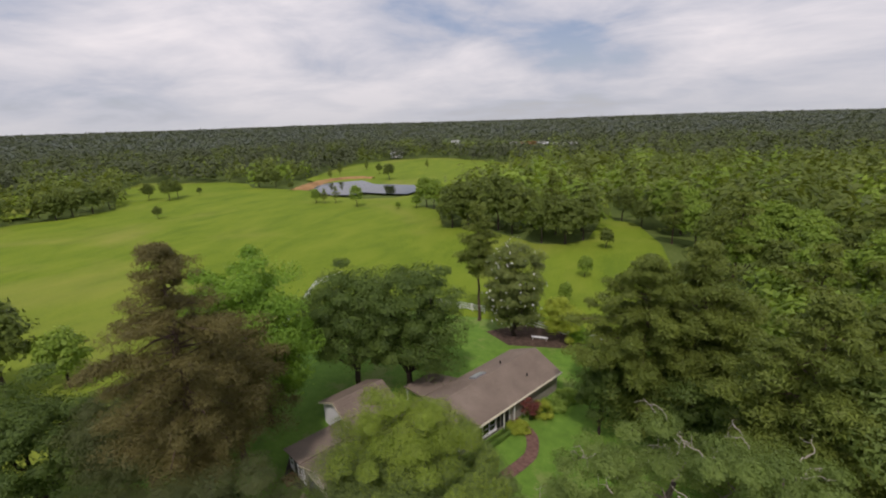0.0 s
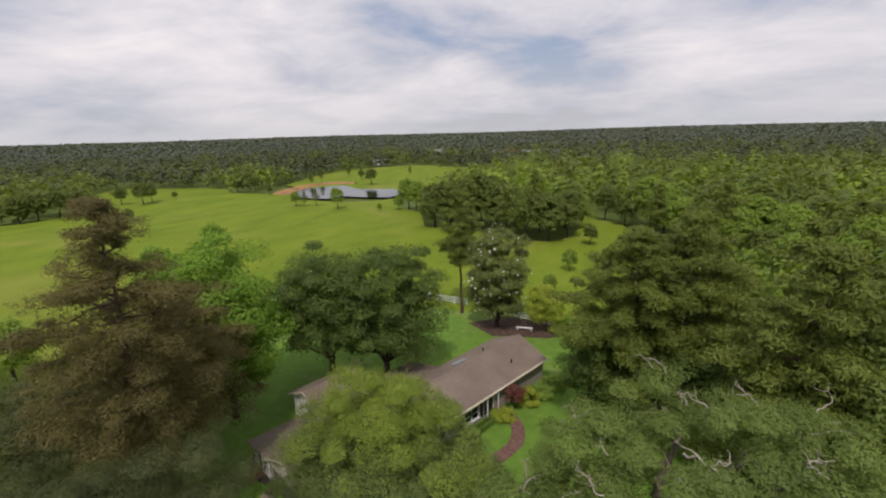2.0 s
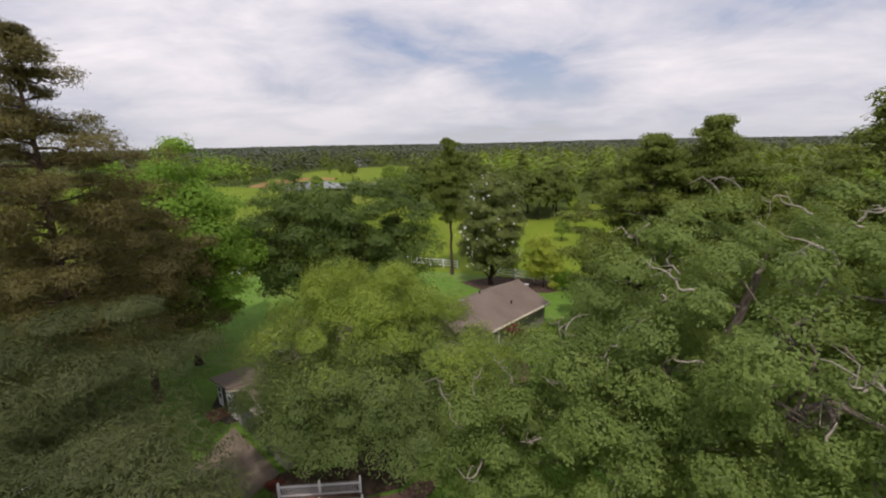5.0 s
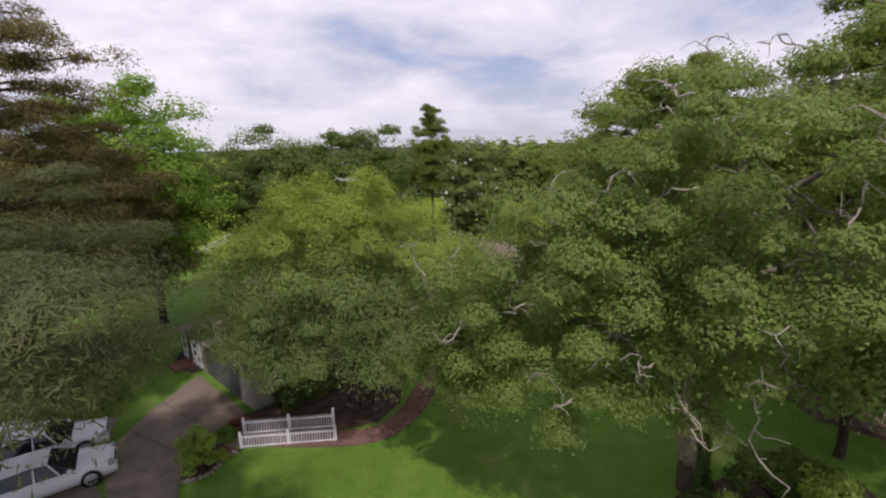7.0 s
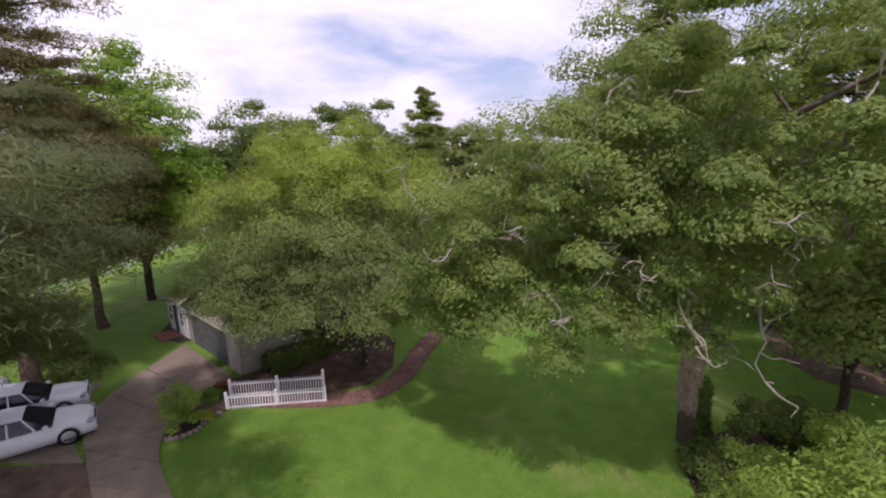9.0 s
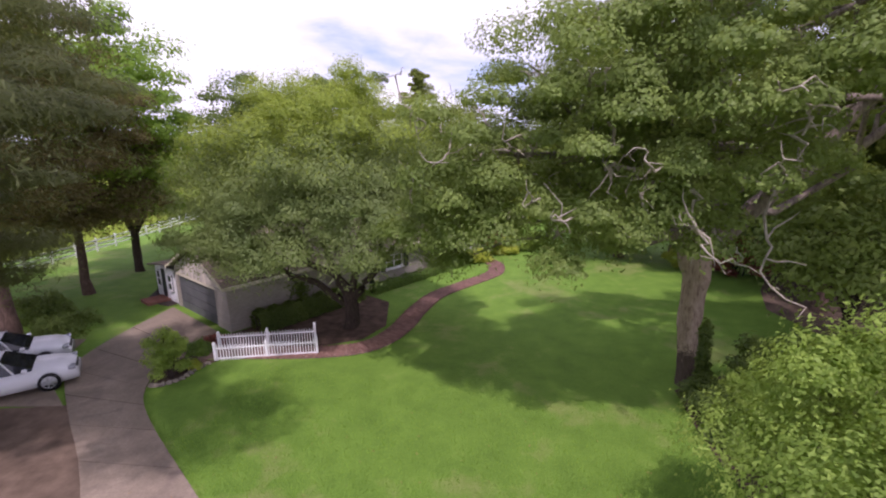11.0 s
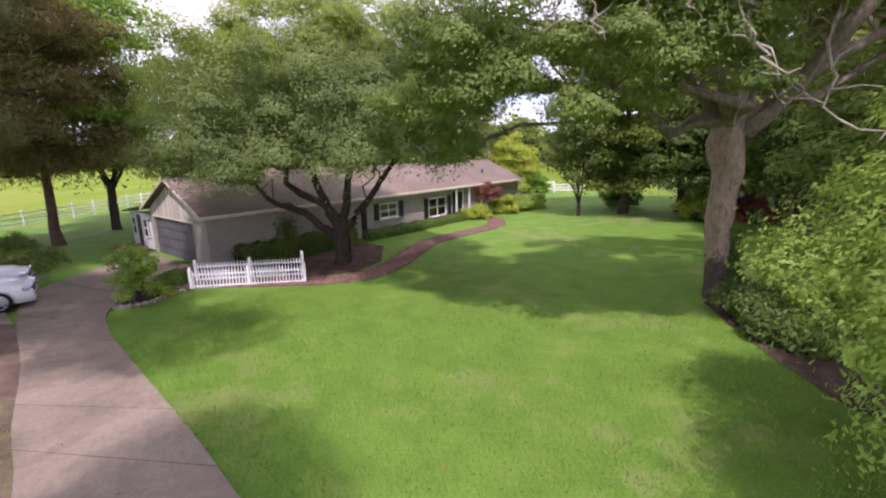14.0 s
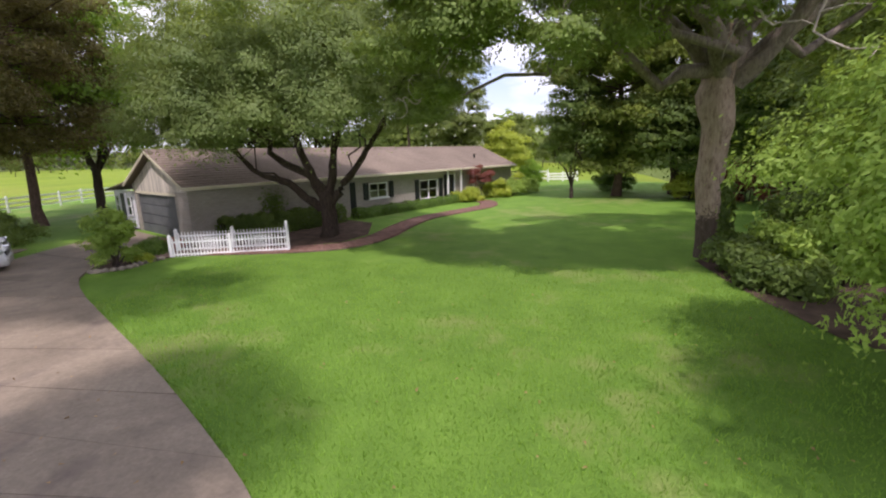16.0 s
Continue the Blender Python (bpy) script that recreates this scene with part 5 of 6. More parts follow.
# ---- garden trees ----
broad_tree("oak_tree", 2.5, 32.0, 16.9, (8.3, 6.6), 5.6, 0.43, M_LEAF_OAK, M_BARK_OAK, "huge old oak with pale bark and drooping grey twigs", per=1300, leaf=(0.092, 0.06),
           seed=11, limbs=8, low=-0.36, offset=(3.2, -2.5), twigs=120, amount=0.26, boughs=165, bough_r=0.82, flat=0.78, hang=0.05, inner=0.03,
           extra=(((-3.2, 27.6, 8.0), (3.2, 2.2, 2.4), 38), ((-1.0, 28.8, 10.6), (3.0, 2.6, 2.0), 28), ((-5.4, 28.4, 6.9), (2.0, 1.5, 1.4), 15), ((1.2, 26.5, 9.4), (2.4, 1.3, 1.5), 13), ((1.6, 28.2, 8.2), (2.6, 1.5, 0.9), 12), ((-1.2, 30.0, 7.7), (2.0, 1.3, 1.0), 9),
                  ((-4.5, 29.7, 7.0), (1.1, 0.9, 1.0), 6), ((-5.6, 29.0, 5.3), (0.6, 0.5, 0.7), 2), ((0.6, 27.2, 6.8), (1.2, 0.7, 0.7), 6), ((0.3, 30.4, 14.3), (0.5, 0.5, 0.4), 3)),
           profile=((0, 0.08, 0.3, 0.55, 0.72, 0.88, 1), (1.05, 0.92, 0.86, 1.0, 1.08, 0.95, 0.7)), lean=(-0.3, 0.0), burls=((4.9, 3.3, 0.3, 0.45), (3.5, 3.9, 0.14, 0.3), (4.3, 5.0, 0.18, 0.4), (1.9, 4.4, 0.1, 0.3)),
           arms=((((2.7, 31.9, 5.4), (3.6, 31.2, 6.6), (4.4, 30.4, 8.2), (5.4, 29.8, 10.0), (6.6, 29.2, 12.0)), 0.27, 0.09), (((2.3, 31.8, 5.6), (1.7, 31.0, 6.9), (0.7, 30.2, 7.9), (0.4, 29.4, 10.2), (-0.4, 28.8, 12.2)), 0.27, 0.09),
                 (((2.7, 32.0, 5.8), (3.0, 32.1, 8.2), (2.5, 31.4, 10.8), (2.8, 30.6, 13.6)), 0.34, 0.1), (((2.2, 31.9, 5.7), (0.4, 31.6, 7.4), (-1.8, 30.6, 8.2), (-4.2, 29.4, 8.4)), 0.24, 0.07),
                 (((3.0, 32.0, 5.6), (4.6, 33.0, 7.2), (6.8, 33.2, 8.6), (8.6, 32.4, 10.8)), 0.26, 0.09)),
           dead=(((2.9, 28.4, 9.1), (2.8, 27.9, 8.2), (2.4, 27.4, 7.3), (2.4, 27.0, 6.3), (2.3, 26.9, 5.7), (2.7, 26.7, 5.1)), ((-0.1, 28.6, 11.5), (-1.0, 28.0, 12.4), (-1.7, 27.4, 11.8), (-1.7, 27.0, 11.1)), ((-1.2, 26.8, 9.3), (-1.2, 26.6, 8.4), (-1.3, 26.5, 7.5)),
                 ((-1.2, 27.2, 8.2), (-0.6, 26.9, 8.1), (-0.3, 26.6, 7.8)), ((2.2, 26.4, 10.0), (2.3, 26.0, 9.2), (2.0, 25.8, 8.4)), ((2.6, 28.6, 14.6), (3.2, 28.0, 14.9), (3.0, 27.4, 14.4), (2.7, 27.2, 14.0)), ((0.5, 26.4, 7.6), (0.5, 26.0, 6.9), (0.7, 25.9, 6.3)), ((4.6, 26.8, 9.4), (4.8, 26.4, 8.2), (4.4, 26.0, 7.2))))
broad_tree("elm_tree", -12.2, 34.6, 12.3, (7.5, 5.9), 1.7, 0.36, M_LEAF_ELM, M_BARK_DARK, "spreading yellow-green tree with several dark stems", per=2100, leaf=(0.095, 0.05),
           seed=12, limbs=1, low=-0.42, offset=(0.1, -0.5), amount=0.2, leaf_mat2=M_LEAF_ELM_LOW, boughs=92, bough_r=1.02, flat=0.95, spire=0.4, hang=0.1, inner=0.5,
           extra=(((-13.4, 30.4, 5.0), (2.8, 1.6, 1.2), 13), ((-16.6, 31.4, 5.1), (2.2, 1.5, 1.3), 11), ((-8.6, 30.4, 5.6), (2.4, 1.6, 1.3), 10), ((-6.4, 31.0, 8.4), (1.9, 1.5, 1.4), 7)),
           arms=((((-12.4, 34.5, 1.3), (-13.6, 34.0, 2.5), (-15.0, 33.4, 3.4), (-17.0, 32.8, 5.4)), 0.2, 0.06), (((-12.2, 34.6, 1.5), (-12.9, 34.2, 3.4), (-13.2, 33.6, 5.4), (-13.6, 33.0, 8.0)), 0.2, 0.06),
                 (((-12.0, 34.6, 1.5), (-11.0, 34.4, 2.9), (-9.8, 34.0, 4.4), (-8.0, 33.2, 6.6)), 0.2, 0.06), (((-12.1, 34.6, 1.6), (-11.8, 34.9, 3.8), (-11.2, 35.2, 6.2), (-10.8, 35.0, 9.0)), 0.2, 0.06)))
# the last two extra clumps are added to cast shade on garage and drive
broad_tree("pine_tree", -21.4, 20.6, 13.8, (6.4, 5.8), 4.2, 0.42, M_NEEDLE_OLIVE, M_BARK_PINE, "broad dark pine with olive-brown needles over the drive", category="pine tree", per=2400, leaf=(0.17, 0.03), seed=13, limbs=8, low=-0.75, boughs=80, bough_r=1.25, amount=0.3, inner=0.2, flat=0.45,
           extra=(((-20.4, 25.4, 5.6), (1.8, 1.3, 1.0), 7), ((-16.4, 22.8, 8.8), (1.7, 1.7, 2.2), 10), ((-17.6, 25.4, 11.2), (2.0, 1.6, 1.5), 8), ((-12.8, 20.2, 10.0), (2.6, 1.8, 1.4), 13),))
broad_tree("pine_tree", -35.0, 30.6, 12.0, (5.0, 5.0), 2.6, 0.36, M_NEEDLE_OLIVE, M_BARK_PINE, "dark olive pine beside the parked cars", category="pine tree", per=1500, leaf=(0.22, 0.05), seed=113, limbs=8, low=-0.75, boughs=44, bough_r=1.55,
           amount=0.2, inner=0.2, offset=(0.6, -1.0))
pine_tree("pine_tree", -26.9, 29.4, 23.0, 5.8, 0.26, 0.34, M_NEEDLE_BROWN, "tall open pine with rusty olive needles", seed=14, whorls=19, per_whorl=7, per=260, leaf=(0.24, 0.05), puff=1.4, flat=0.62, top_wide=0.75)
pine_tree("pine_tree", -31.0, 36.2, 14.4, 7.2, 0.28, 0.28, M_NEEDLE_BROWN, "brown-needled pine with a bare lower trunk", seed=115, whorls=12, per_whorl=7, per=260, leaf=(0.26, 0.06), puff=1.5, flat=0.75, top_wide=0.8)
broad_tree("tree", -32.6, 41.4, 19.0, (7.4, 6.0), 2.6, 0.28, M_LEAF_BRIGHT, M_BARK_DARK, "tall fresh-green broad-leaved tree", per=750, leaf=(0.24, 0.17), seed=15, limbs=8, low=-0.85, boughs=62, bough_r=1.6, amount=0.3, flat=0.8, offset=(-0.6, -0.2), inner=0.2)
broad_tree("oak_tree", -27.6, 50.4, 15.6, (7.0, 6.2), 1.8, 0.32, M_LEAF_DARK, M_BARK_DARK, "round dark oak behind the house", per=700, leaf=(0.22, 0.14), seed=16, group="oaks behind the house", boughs=64, bough_r=1.5, amount=0.2, low=-0.8, inner=0.2)
broad_tree("oak_tree", -21.6, 51.8, 15.8, (7.6, 6.2), 1.8, 0.34, M_LEAF_DARK, M_BARK_DARK, "round dark oak behind the house", per=700, leaf=(0.22, 0.14), seed=17, group="oaks behind the house", boughs=66, bough_r=1.5, amount=0.2, low=-0.8, inner=0.2)
broad_tree("oak_tree", -40.5, 25.5, 12.5, (6.0, 5.6), 2.8, 0.36, M_LEAF_DARK, M_BARK_DARK, "dark green oak at the pasture's edge", per=800, leaf=(0.2, 0.13), seed=131, limbs=7, low=-0.7, boughs=46, bough_r=1.35, inner=0.2)
# out of view: this tree is added to throw shade on the right lawn
broad_tree("tree", 5.2, 14.2, 10.6, (3.0, 2.6), 6.2, 0.24, M_LEAF_DARK, M_BARK_DARK, "unseen tree added to shade the lawn's right side", per=500, leaf=(0.17, 0.1), seed=132, limbs=5, boughs=18, bough_r=1.1, offset=(-2.2, 2.6))
broad_tree("tree", 6.2, 50.2, 9.5, (4.4, 3.6), 1.0, 0.18, M_LEAF_DARK, M_BARK_DARK, "dark understorey tree at the lawn's edge", per=420, leaf=(0.22, 0.14), seed=133, limbs=5, low=-0.85, boughs=40, bough_r=1.2, group="understorey trees")
broad_tree("tree", 10.8, 45.4, 10.5, (4.2, 3.8), 1.0, 0.18, M_LEAF_DARK, M_BARK_DARK, "dark understorey tree at the lawn's edge", per=420, leaf=(0.22, 0.14), seed=134, limbs=5, low=-0.85, boughs=40, bough_r=1.2, group="understorey trees")
broad_tree("tree", -0.8, 50.8, 10.8, (3.0, 2.6), 0.7, 0.14, M_LEAF_DARK, M_BARK_DARK, "dark understorey tree at the lawn's edge", per=420, leaf=(0.2, 0.12), seed=135, limbs=5, low=-0.7, boughs=26, bough_r=1.05, group="understorey trees")
# out of view: its high crown is added to throw shade on the left lawn
broad_tree("tree", -9.2, 11.6, 14.5, (2.5, 2.1), 9.8, 0.26, M_LEAF_DARK, M_BARK_DARK, "unseen slim tree added to shade the lawn's left side", per=500, leaf=(0.17, 0.1), seed=26, limbs=5, boughs=16, bough_r=1.1, offset=(2.8, 1.8))
mag = broad_tree("magnolia_tree", -13.4, 68.4, 15.4, (4.6, 4.4), 0.8, 0.3, M_LEAF_MAG, M_BARK_DARK, "magnolia in bloom with large white flowers", per=480, leaf=(0.26, 0.15), seed=18, limbs=6, low=-0.9, amount=0.2, boughs=64, bough_r=1.05, flat=0.8)
fr = np.random.default_rng(5)
fd = crown_centres(130, (4.4, 4.2, 7.3), fr, 18, -0.8, 0.0, 0.3) + np.array([0, 0, 7.6])
fv, ff = leaves(np.repeat(fd, 5, 0) + fr.normal(0, 0.06, (650, 3)), np.repeat(fd - np.array([0, 0, 7]), 5, 0) * 0.2, 0.26, 0.16, fr)
fl = part("blossoms", np_mesh("blossoms", fv, ff, M_PETAL), None, mag, "white magnolia blossoms")
tagged(fl, kind="stuff")
broad_tree("tree", -6.8, 68.8, 7.0, (2.7, 2.5), 0.6, 0.1, M_LEAF_LIME, M_BARK_DARK, "small lime-green tree on the mulch bed", per=420, leaf=(0.2, 0.12), seed=240, limbs=4, low=-0.9, boughs=30, bough_r=0.8, flat=0.8)
pine_tree("pine_tree", -19.4, 71.6, 17.9, 3.4, 0.45, 0.22, M_NEEDLE, "slim lone pine beyond the garden", seed=19, whorls=14, per_whorl=5, per=190, leaf=(0.36, 0.09), puff=1.12, top_wide=0.6)
pine_tree("pine_tree", 2.6, 52.5, 17.8, 6.4, 0.14, 0.32, M_NEEDLE, "flat-topped pine at the lawn's edge", seed=20, whorls=23, per_whorl=6, per=190, leaf=(0.36, 0.09), puff=1.4, top_wide=0.85, group="flat-topped pines")
pine_tree("pine_tree", 6.8, 53.5, 19.0, 5.2, 0.2, 0.32, M_NEEDLE, "flat-topped pine at the lawn's edge", seed=21, whorls=20, per_whorl=6, per=190, leaf=(0.36, 0.09), puff=1.4, top_wide=0.85, group="flat-topped pines")
pine_tree("pine_tree", 11.2, 41.5, 19.5, 5.0, 0.3, 0.3, M_NEEDLE, "tall dark pine in the wood's edge", seed=22, whorls=17, per_whorl=6, per=190, leaf=(0.36, 0.09), puff=1.34, top_wide=0.6)
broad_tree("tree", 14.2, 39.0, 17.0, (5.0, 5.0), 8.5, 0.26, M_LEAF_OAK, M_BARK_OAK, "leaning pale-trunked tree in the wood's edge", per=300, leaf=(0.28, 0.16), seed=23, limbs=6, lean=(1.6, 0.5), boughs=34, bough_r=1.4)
broad_tree("tree", 12.2, 51.0, 8.6, (3.0, 3.0), 0.6, 0.12, M_LEAF_BRIGHT, M_BARK_DARK, "small bright green tree in the clearing", per=260, leaf=(0.26, 0.16), seed=24, limbs=4, boughs=26, bough_r=0.95, flat=0.8)
broad_tree("tree", 17.5, 34.0, 15.5, (4.6, 4.4), 4.0, 0.26, M_LEAF_DARK, M_BARK_DARK, "dark tree in the wood's edge", per=420, leaf=(0.26, 0.17), seed=27, limbs=5, low=-0.7, boughs=40, bough_r=1.4)
pine_tree("pine_tree", 16.0, 46.0, 17.5, 4.6, 0.3, 0.3, M_NEEDLE, "tall dark pine in the wood's edge", seed=28, whorls=15, per_whorl=6, per=170, leaf=(0.36, 0.09), puff=1.3, top_wide=0.6)
pine_tree("pine_tree", 21.5, 40.0, 18.5, 4.8, 0.3, 0.3, M_NEEDLE, "tall dark pine in the wood's edge", seed=29, whorls=15, per_whorl=6, per=170, leaf=(0.36, 0.09), puff=1.3, top_wide=0.6)
broad_tree("tree", 9.0, 35.5, 8.5, (4.2, 4.0), 1.5, 0.18, M_LEAF_OAK, M_BARK_DARK, "grey-green understorey tree behind the oak", per=420, leaf=(0.2, 0.13), seed=30, limbs=5, low=-0.8, boughs=34, bough_r=1.25)
# a large privet beside the lawn
broad_tree("privet", 4.15, 22.3, 6.9, (4.5, 3.8), 0.3, 0.1, M_LEAF_SHRUB, M_BARK_DARK, "large fresh-green privet with long sprays", category="shrub", per=1500, leaf=(0.085, 0.05),
           seed=25, limbs=10, low=-0.86, amount=0.22, boughs=80, bough_r=0.85, flat=0.85, spire=0.7, hang=0.1, inner=0.2)

# ---- shrubs ----
shrub("shrub", -16.8, 28.2, (0.62, 0.6, 2.2), M_LEAF_SHRUB, "upright green shrub at the driveway's edge", 30, 110, (0.12, 0.06), 0.3, 31)
shrub("shrub", -16.75, 29.1, (0.36, 0.34, 0.4), M_LEAF_LIME, "low yellow-green plant behind the edging stones", 14, 90, (0.09, 0.045), 0.2, 32)
shrub("shrub", -17.5, 30.3, (0.55, 0.42, 0.55), M_LEAF_HEDGE, "low dark plant between drive and brick path", 20, 100, (0.1, 0.05), 0.25, 332)
shrub("shrub", -17.5, 31.3, (0.4, 0.4, 0.45), M_LEAF_RED, "small red-leaved plant in the bed by the garage", 14, 90, (0.09, 0.05), 0.2, 333)
st_r = np.random.default_rng(81)
for q in spline([(-17.1, 27.55, 0), (-16.75, 27.75, 0), (-16.4, 28.3, 0), (-16.45, 29.0, 0), (-16.35, 29.6, 0)], 13):
    bm = bmesh.new()
    bmesh.ops.create_icosphere(bm, subdivisions=2, radius=1.0)
    sc = st_r.uniform((0.1, 0.08, 0.07), (0.16, 0.12, 0.11))
    for w in bm.verts:
        k = 1 + 0.35 * noise.noise(w.co * 1.6 + Vector((q[0] * 3, q[1] * 3, 0)))
        w.co = Vector((q[0] + w.co.x * sc[0] * k, q[1] + w.co.y * sc[1] * k, 0.1 + w.co.z * sc[2] * k))
    stone = tagged(new("edging_stone"), "rough pale fieldstone edging the small bed", "stone", "edging stones of the small bed")
    part("stone_body", bm, M_STONE, stone)
shrub("shrub", -26.0, 30.9, (1.7, 1.2, 1.3), M_LEAF_DARK, "dark clipped shrub beside the parking place", 40, 120, (0.12, 0.06), 0.4, 33)
shrub("shrub", -28.8, 31.8, (1.6, 1.2, 1.4), M_LEAF_DARK, "dark clipped shrub beside the parking place", 40, 120, (0.12, 0.06), 0.4, 34)
shrub("box_hedge", 2.9, 56.4, (1.5, 1.3, 1.7), M_LEAF_HEDGE, "dark round clipped hedge on the lawn", 46, 140, (0.12, 0.07), 0.4, 35, amount=0.08)


def hedge(points, w, h, mat, label, seed, leaf=(0.1, 0.055)):
    r = np.random.default_rng(seed)
    root = tagged(empty("hedge", *points[0]), label, "hedge")
    line = spline([(p[0] - points[0][0], p[1] - points[0][1], 0) for p in points], 60)
    n = 5000 + int(len(points) * 1700)
    k = r.integers(0, 59, n)
    t = r.random((n, 1))
    c = line[k] * (1 - t) + line[k + 1] * t
    an = r.uniform(0, np.pi, n)
    d = line[k + 1] - line[k]
    sd = np.stack([-d[:, 1], d[:, 0], 0 * d[:, 0]], 1)
    sd /= np.linalg.norm(sd, axis=1, keepdims=True) + 1e-9
    q = r.uniform(0.82, 1.05, (n, 1))
    cs = np.sign(np.cos(an)) * np.abs(np.cos(an)) ** 0.5
    sn = np.sin(an) ** 0.5
    off = sd * (cs[:, None] * w) * q
    off[:, 2] = sn * h * q[:, 0] * (1 + 0.08 * np.sin(k * 0.7))
    low = r.random(n) < 0.35
    off[low, 2] *= r.random(low.sum())
    nr = sd * cs[:, None] + np.array([[0, 0, 1.0]]) * sn[:, None]
    v, f = leaves(c + off, nr, leaf[0], leaf[1], r)
    part("foliage", np_mesh("foliage", v, f, mat), None, root)
    core = []
    for i in range(0, 59, 2):
        core.append(tube([line[i] + np.array([0, 0, -0.03]), line[i] + np.array([r.normal(0, 0.1), r.normal(0, 0.1), h * 0.85])], [0.03, 0.012], 5))
    for v, f in core:
        part("stem", np_mesh("stem", v, f, M_BARK_DARK), None, root)
    return root


def hxy(u, w):
    q = hp(u, w)
    return (q[0], q[1])


hedge([hxy(8.6, -0.55), hxy(11.5, -0.6), hxy(14.5, -0.6), hxy(18.0, -0.55)], 0.42, 0.62, M_LEAF_HEDGE, "low clipped box hedge along the house front", 41)
hedge([hxy(1.2, -0.5), hxy(4.0, -0.55), hxy(7.6, -0.5)], 0.6, 1.0, M_LEAF_DARK, "dark rough shrubs under the garage wall", 42, (0.16, 0.08))
for k, (u, w, s, m, lb) in enumerate(((18.9, -1.0, (1.0, 0.9, 0.95), M_LEAF_LIME, "lime-green rounded shrub by the porch"), (22.6, -1.2, (1.3, 1.1, 1.35), M_LEAF_LIME, "lime-green rounded shrub at the house corner"),
                                      (24.6, -1.4, (1.3, 1.1, 1.2), M_LEAF_SHRUB, "fresh-green rounded shrub at the house corner"), (26.6, -1.4, (1.3, 1.1, 1.15), M_LEAF_SHRUB, "fresh-green rounded shrub at the house corner"))):
    shrub("shrub", *hxy(u, w), s, m, lb, 34, 110, (0.13, 0.07), 0.36, 50 + k)
wg = np.random.default_rng(77)
wq = [hp(float(wg.normal(4.2, 0.3)), 0.3, float(abs(wg.normal(1.35, 0.28)))) for _ in range(420)]
wv, wf = leaves(np.array([tuple(q) for q in wq]), np.tile(np.array([[0.9, -0.44, 0.2]]), (420, 1)), 0.12, 0.08, wg)
climber = new("wall_climber", np_mesh("wall_climber", wv, wf, M_LEAF_DARK))
tagged(climber, "dark climbing plant on the garage wall", "plant", kind="stuff")
broad_tree("japanese_maple", *hxy(21.0, -0.8), 2.5, (0.9, 0.8), 0.7, 0.05, M_LEAF_RED, M_BARK_DARK, "small burgundy-leaved maple by the wall", clumps=26, per=90, leaf=(0.14, 0.08), clump_r=0.35, seed=55, limbs=4)
for k, (x, y, s, m, lb) in enumerate(((2.9, 30.2, (0.9, 0.8, 0.9), M_LEAF_DARK, "dark ferny ground plants under the oak"), (3.1, 28.6, (0.9, 0.9, 0.7), M_LEAF_DARK, "dark ferny ground plants under the oak"),
                                      (4.0, 29.6, (1.3, 1.2, 1.5), M_LEAF_SHRUB, "loose green shrub beside the oak"), (5.4, 31.5, (1.6, 1.5, 2.2), M_LEAF_DARK, "tall dark shrub behind the oak"),
                                      (7.0, 49.5, (1.6, 1.4, 1.8), M_LEAF_LIME, "yellow-green shrub at the lawn's edge"),
                                      (9.6, 48.5, (1.9, 1.7, 2.2), M_LEAF_RED, "brownish shrub at the lawn's edge"), 
                                      (-4.4, 69.0, (1.5, 1.3, 2.2), M_LEAF_BRIGHT, "green shrub on the mulch bed"), (6.2, 30.0, (1.8, 1.6, 2.6), M_LEAF_SHRUB, "loose green shrub beside the oak"))):
    shrub("shrub", x, y, s, m, lb, 44, 110, (0.16, 0.085), 0.42, 60 + k)
# ivy on the oak trunk
ir = np.random.default_rng(9)
ia = ir.uniform(-0.6, 1.5, 1500)
iz = 2.5 * ir.random(1500) ** 1.5
ipt = np.stack([2.4 + np.cos(ia) * (0.46 + ir.random(1500) * 0.3) * np.interp(iz, [0, 1, 4], [1.35, 1.05, 0.92]), 32.2 - np.sin(ia) * 0.6, iz], 1)
ivv, ivf = leaves(ipt, np.stack([np.cos(ia), -np.sin(ia), 0 * ia + 0.3], 1), 0.16, 0.12, ir)
ivy = new("ivy", np_mesh("ivy", ivv, ivf, M_LEAF_DARK))
tagged(ivy, "ivy climbing the oak trunk", "ivy", kind="stuff")

# ---- woods: single trees of the middle distance ----
wr = np.random.default_rng(21)


def wood_kind(kind, seed):
    if kind == "pine":
        return pine_tree("pine_tree", 0, 0, 15.0, 4.2, 0.35, 0.22, M_NEEDLE, "dark pine among other trees", seed=seed, whorls=9, per_whorl=5, per=34, leaf=(0.7, 0.2), puff=1.25, top_wide=0.6, single=False)
    mat = {"oak": M_LEAF_WOOD, "fresh": M_LEAF_WOOD_B}[kind]
    return broad_tree("tree", 0, 0, 12.5, (4.8, 4.6), 2.2, 0.24, mat, M_BARK_DARK, {"oak": "dark green woodland tree", "fresh": "fresh green woodland tree"}[kind], per=130, leaf=(0.62, 0.45),
                      seed=seed, limbs=2, low=-0.6, boughs=22, bough_r=1.75, flat=0.75, amount=0.2)


KINDS = [wood_kind("oak", 101), wood_kind("oak", 102), wood_kind("fresh", 103), wood_kind("fresh", 104), wood_kind("pine", 105)]
USED = [0] * len(KINDS)


def plant(x, y, k, size):
    m = pose(x, y, rise(x, y), 0, 0, float(wr.uniform(0, 360))) @ Matrix.Diagonal((size, size, size * float(wr.uniform(0.9, 1.12)), 1))
    ob = KINDS[k]
    if USED[k] == 0:
        ob.matrix_world = m
    else:
        o2 = copy_thing(ob, Matrix.Identity(4))
        o2.matrix_world = m
    USED[k] += 1


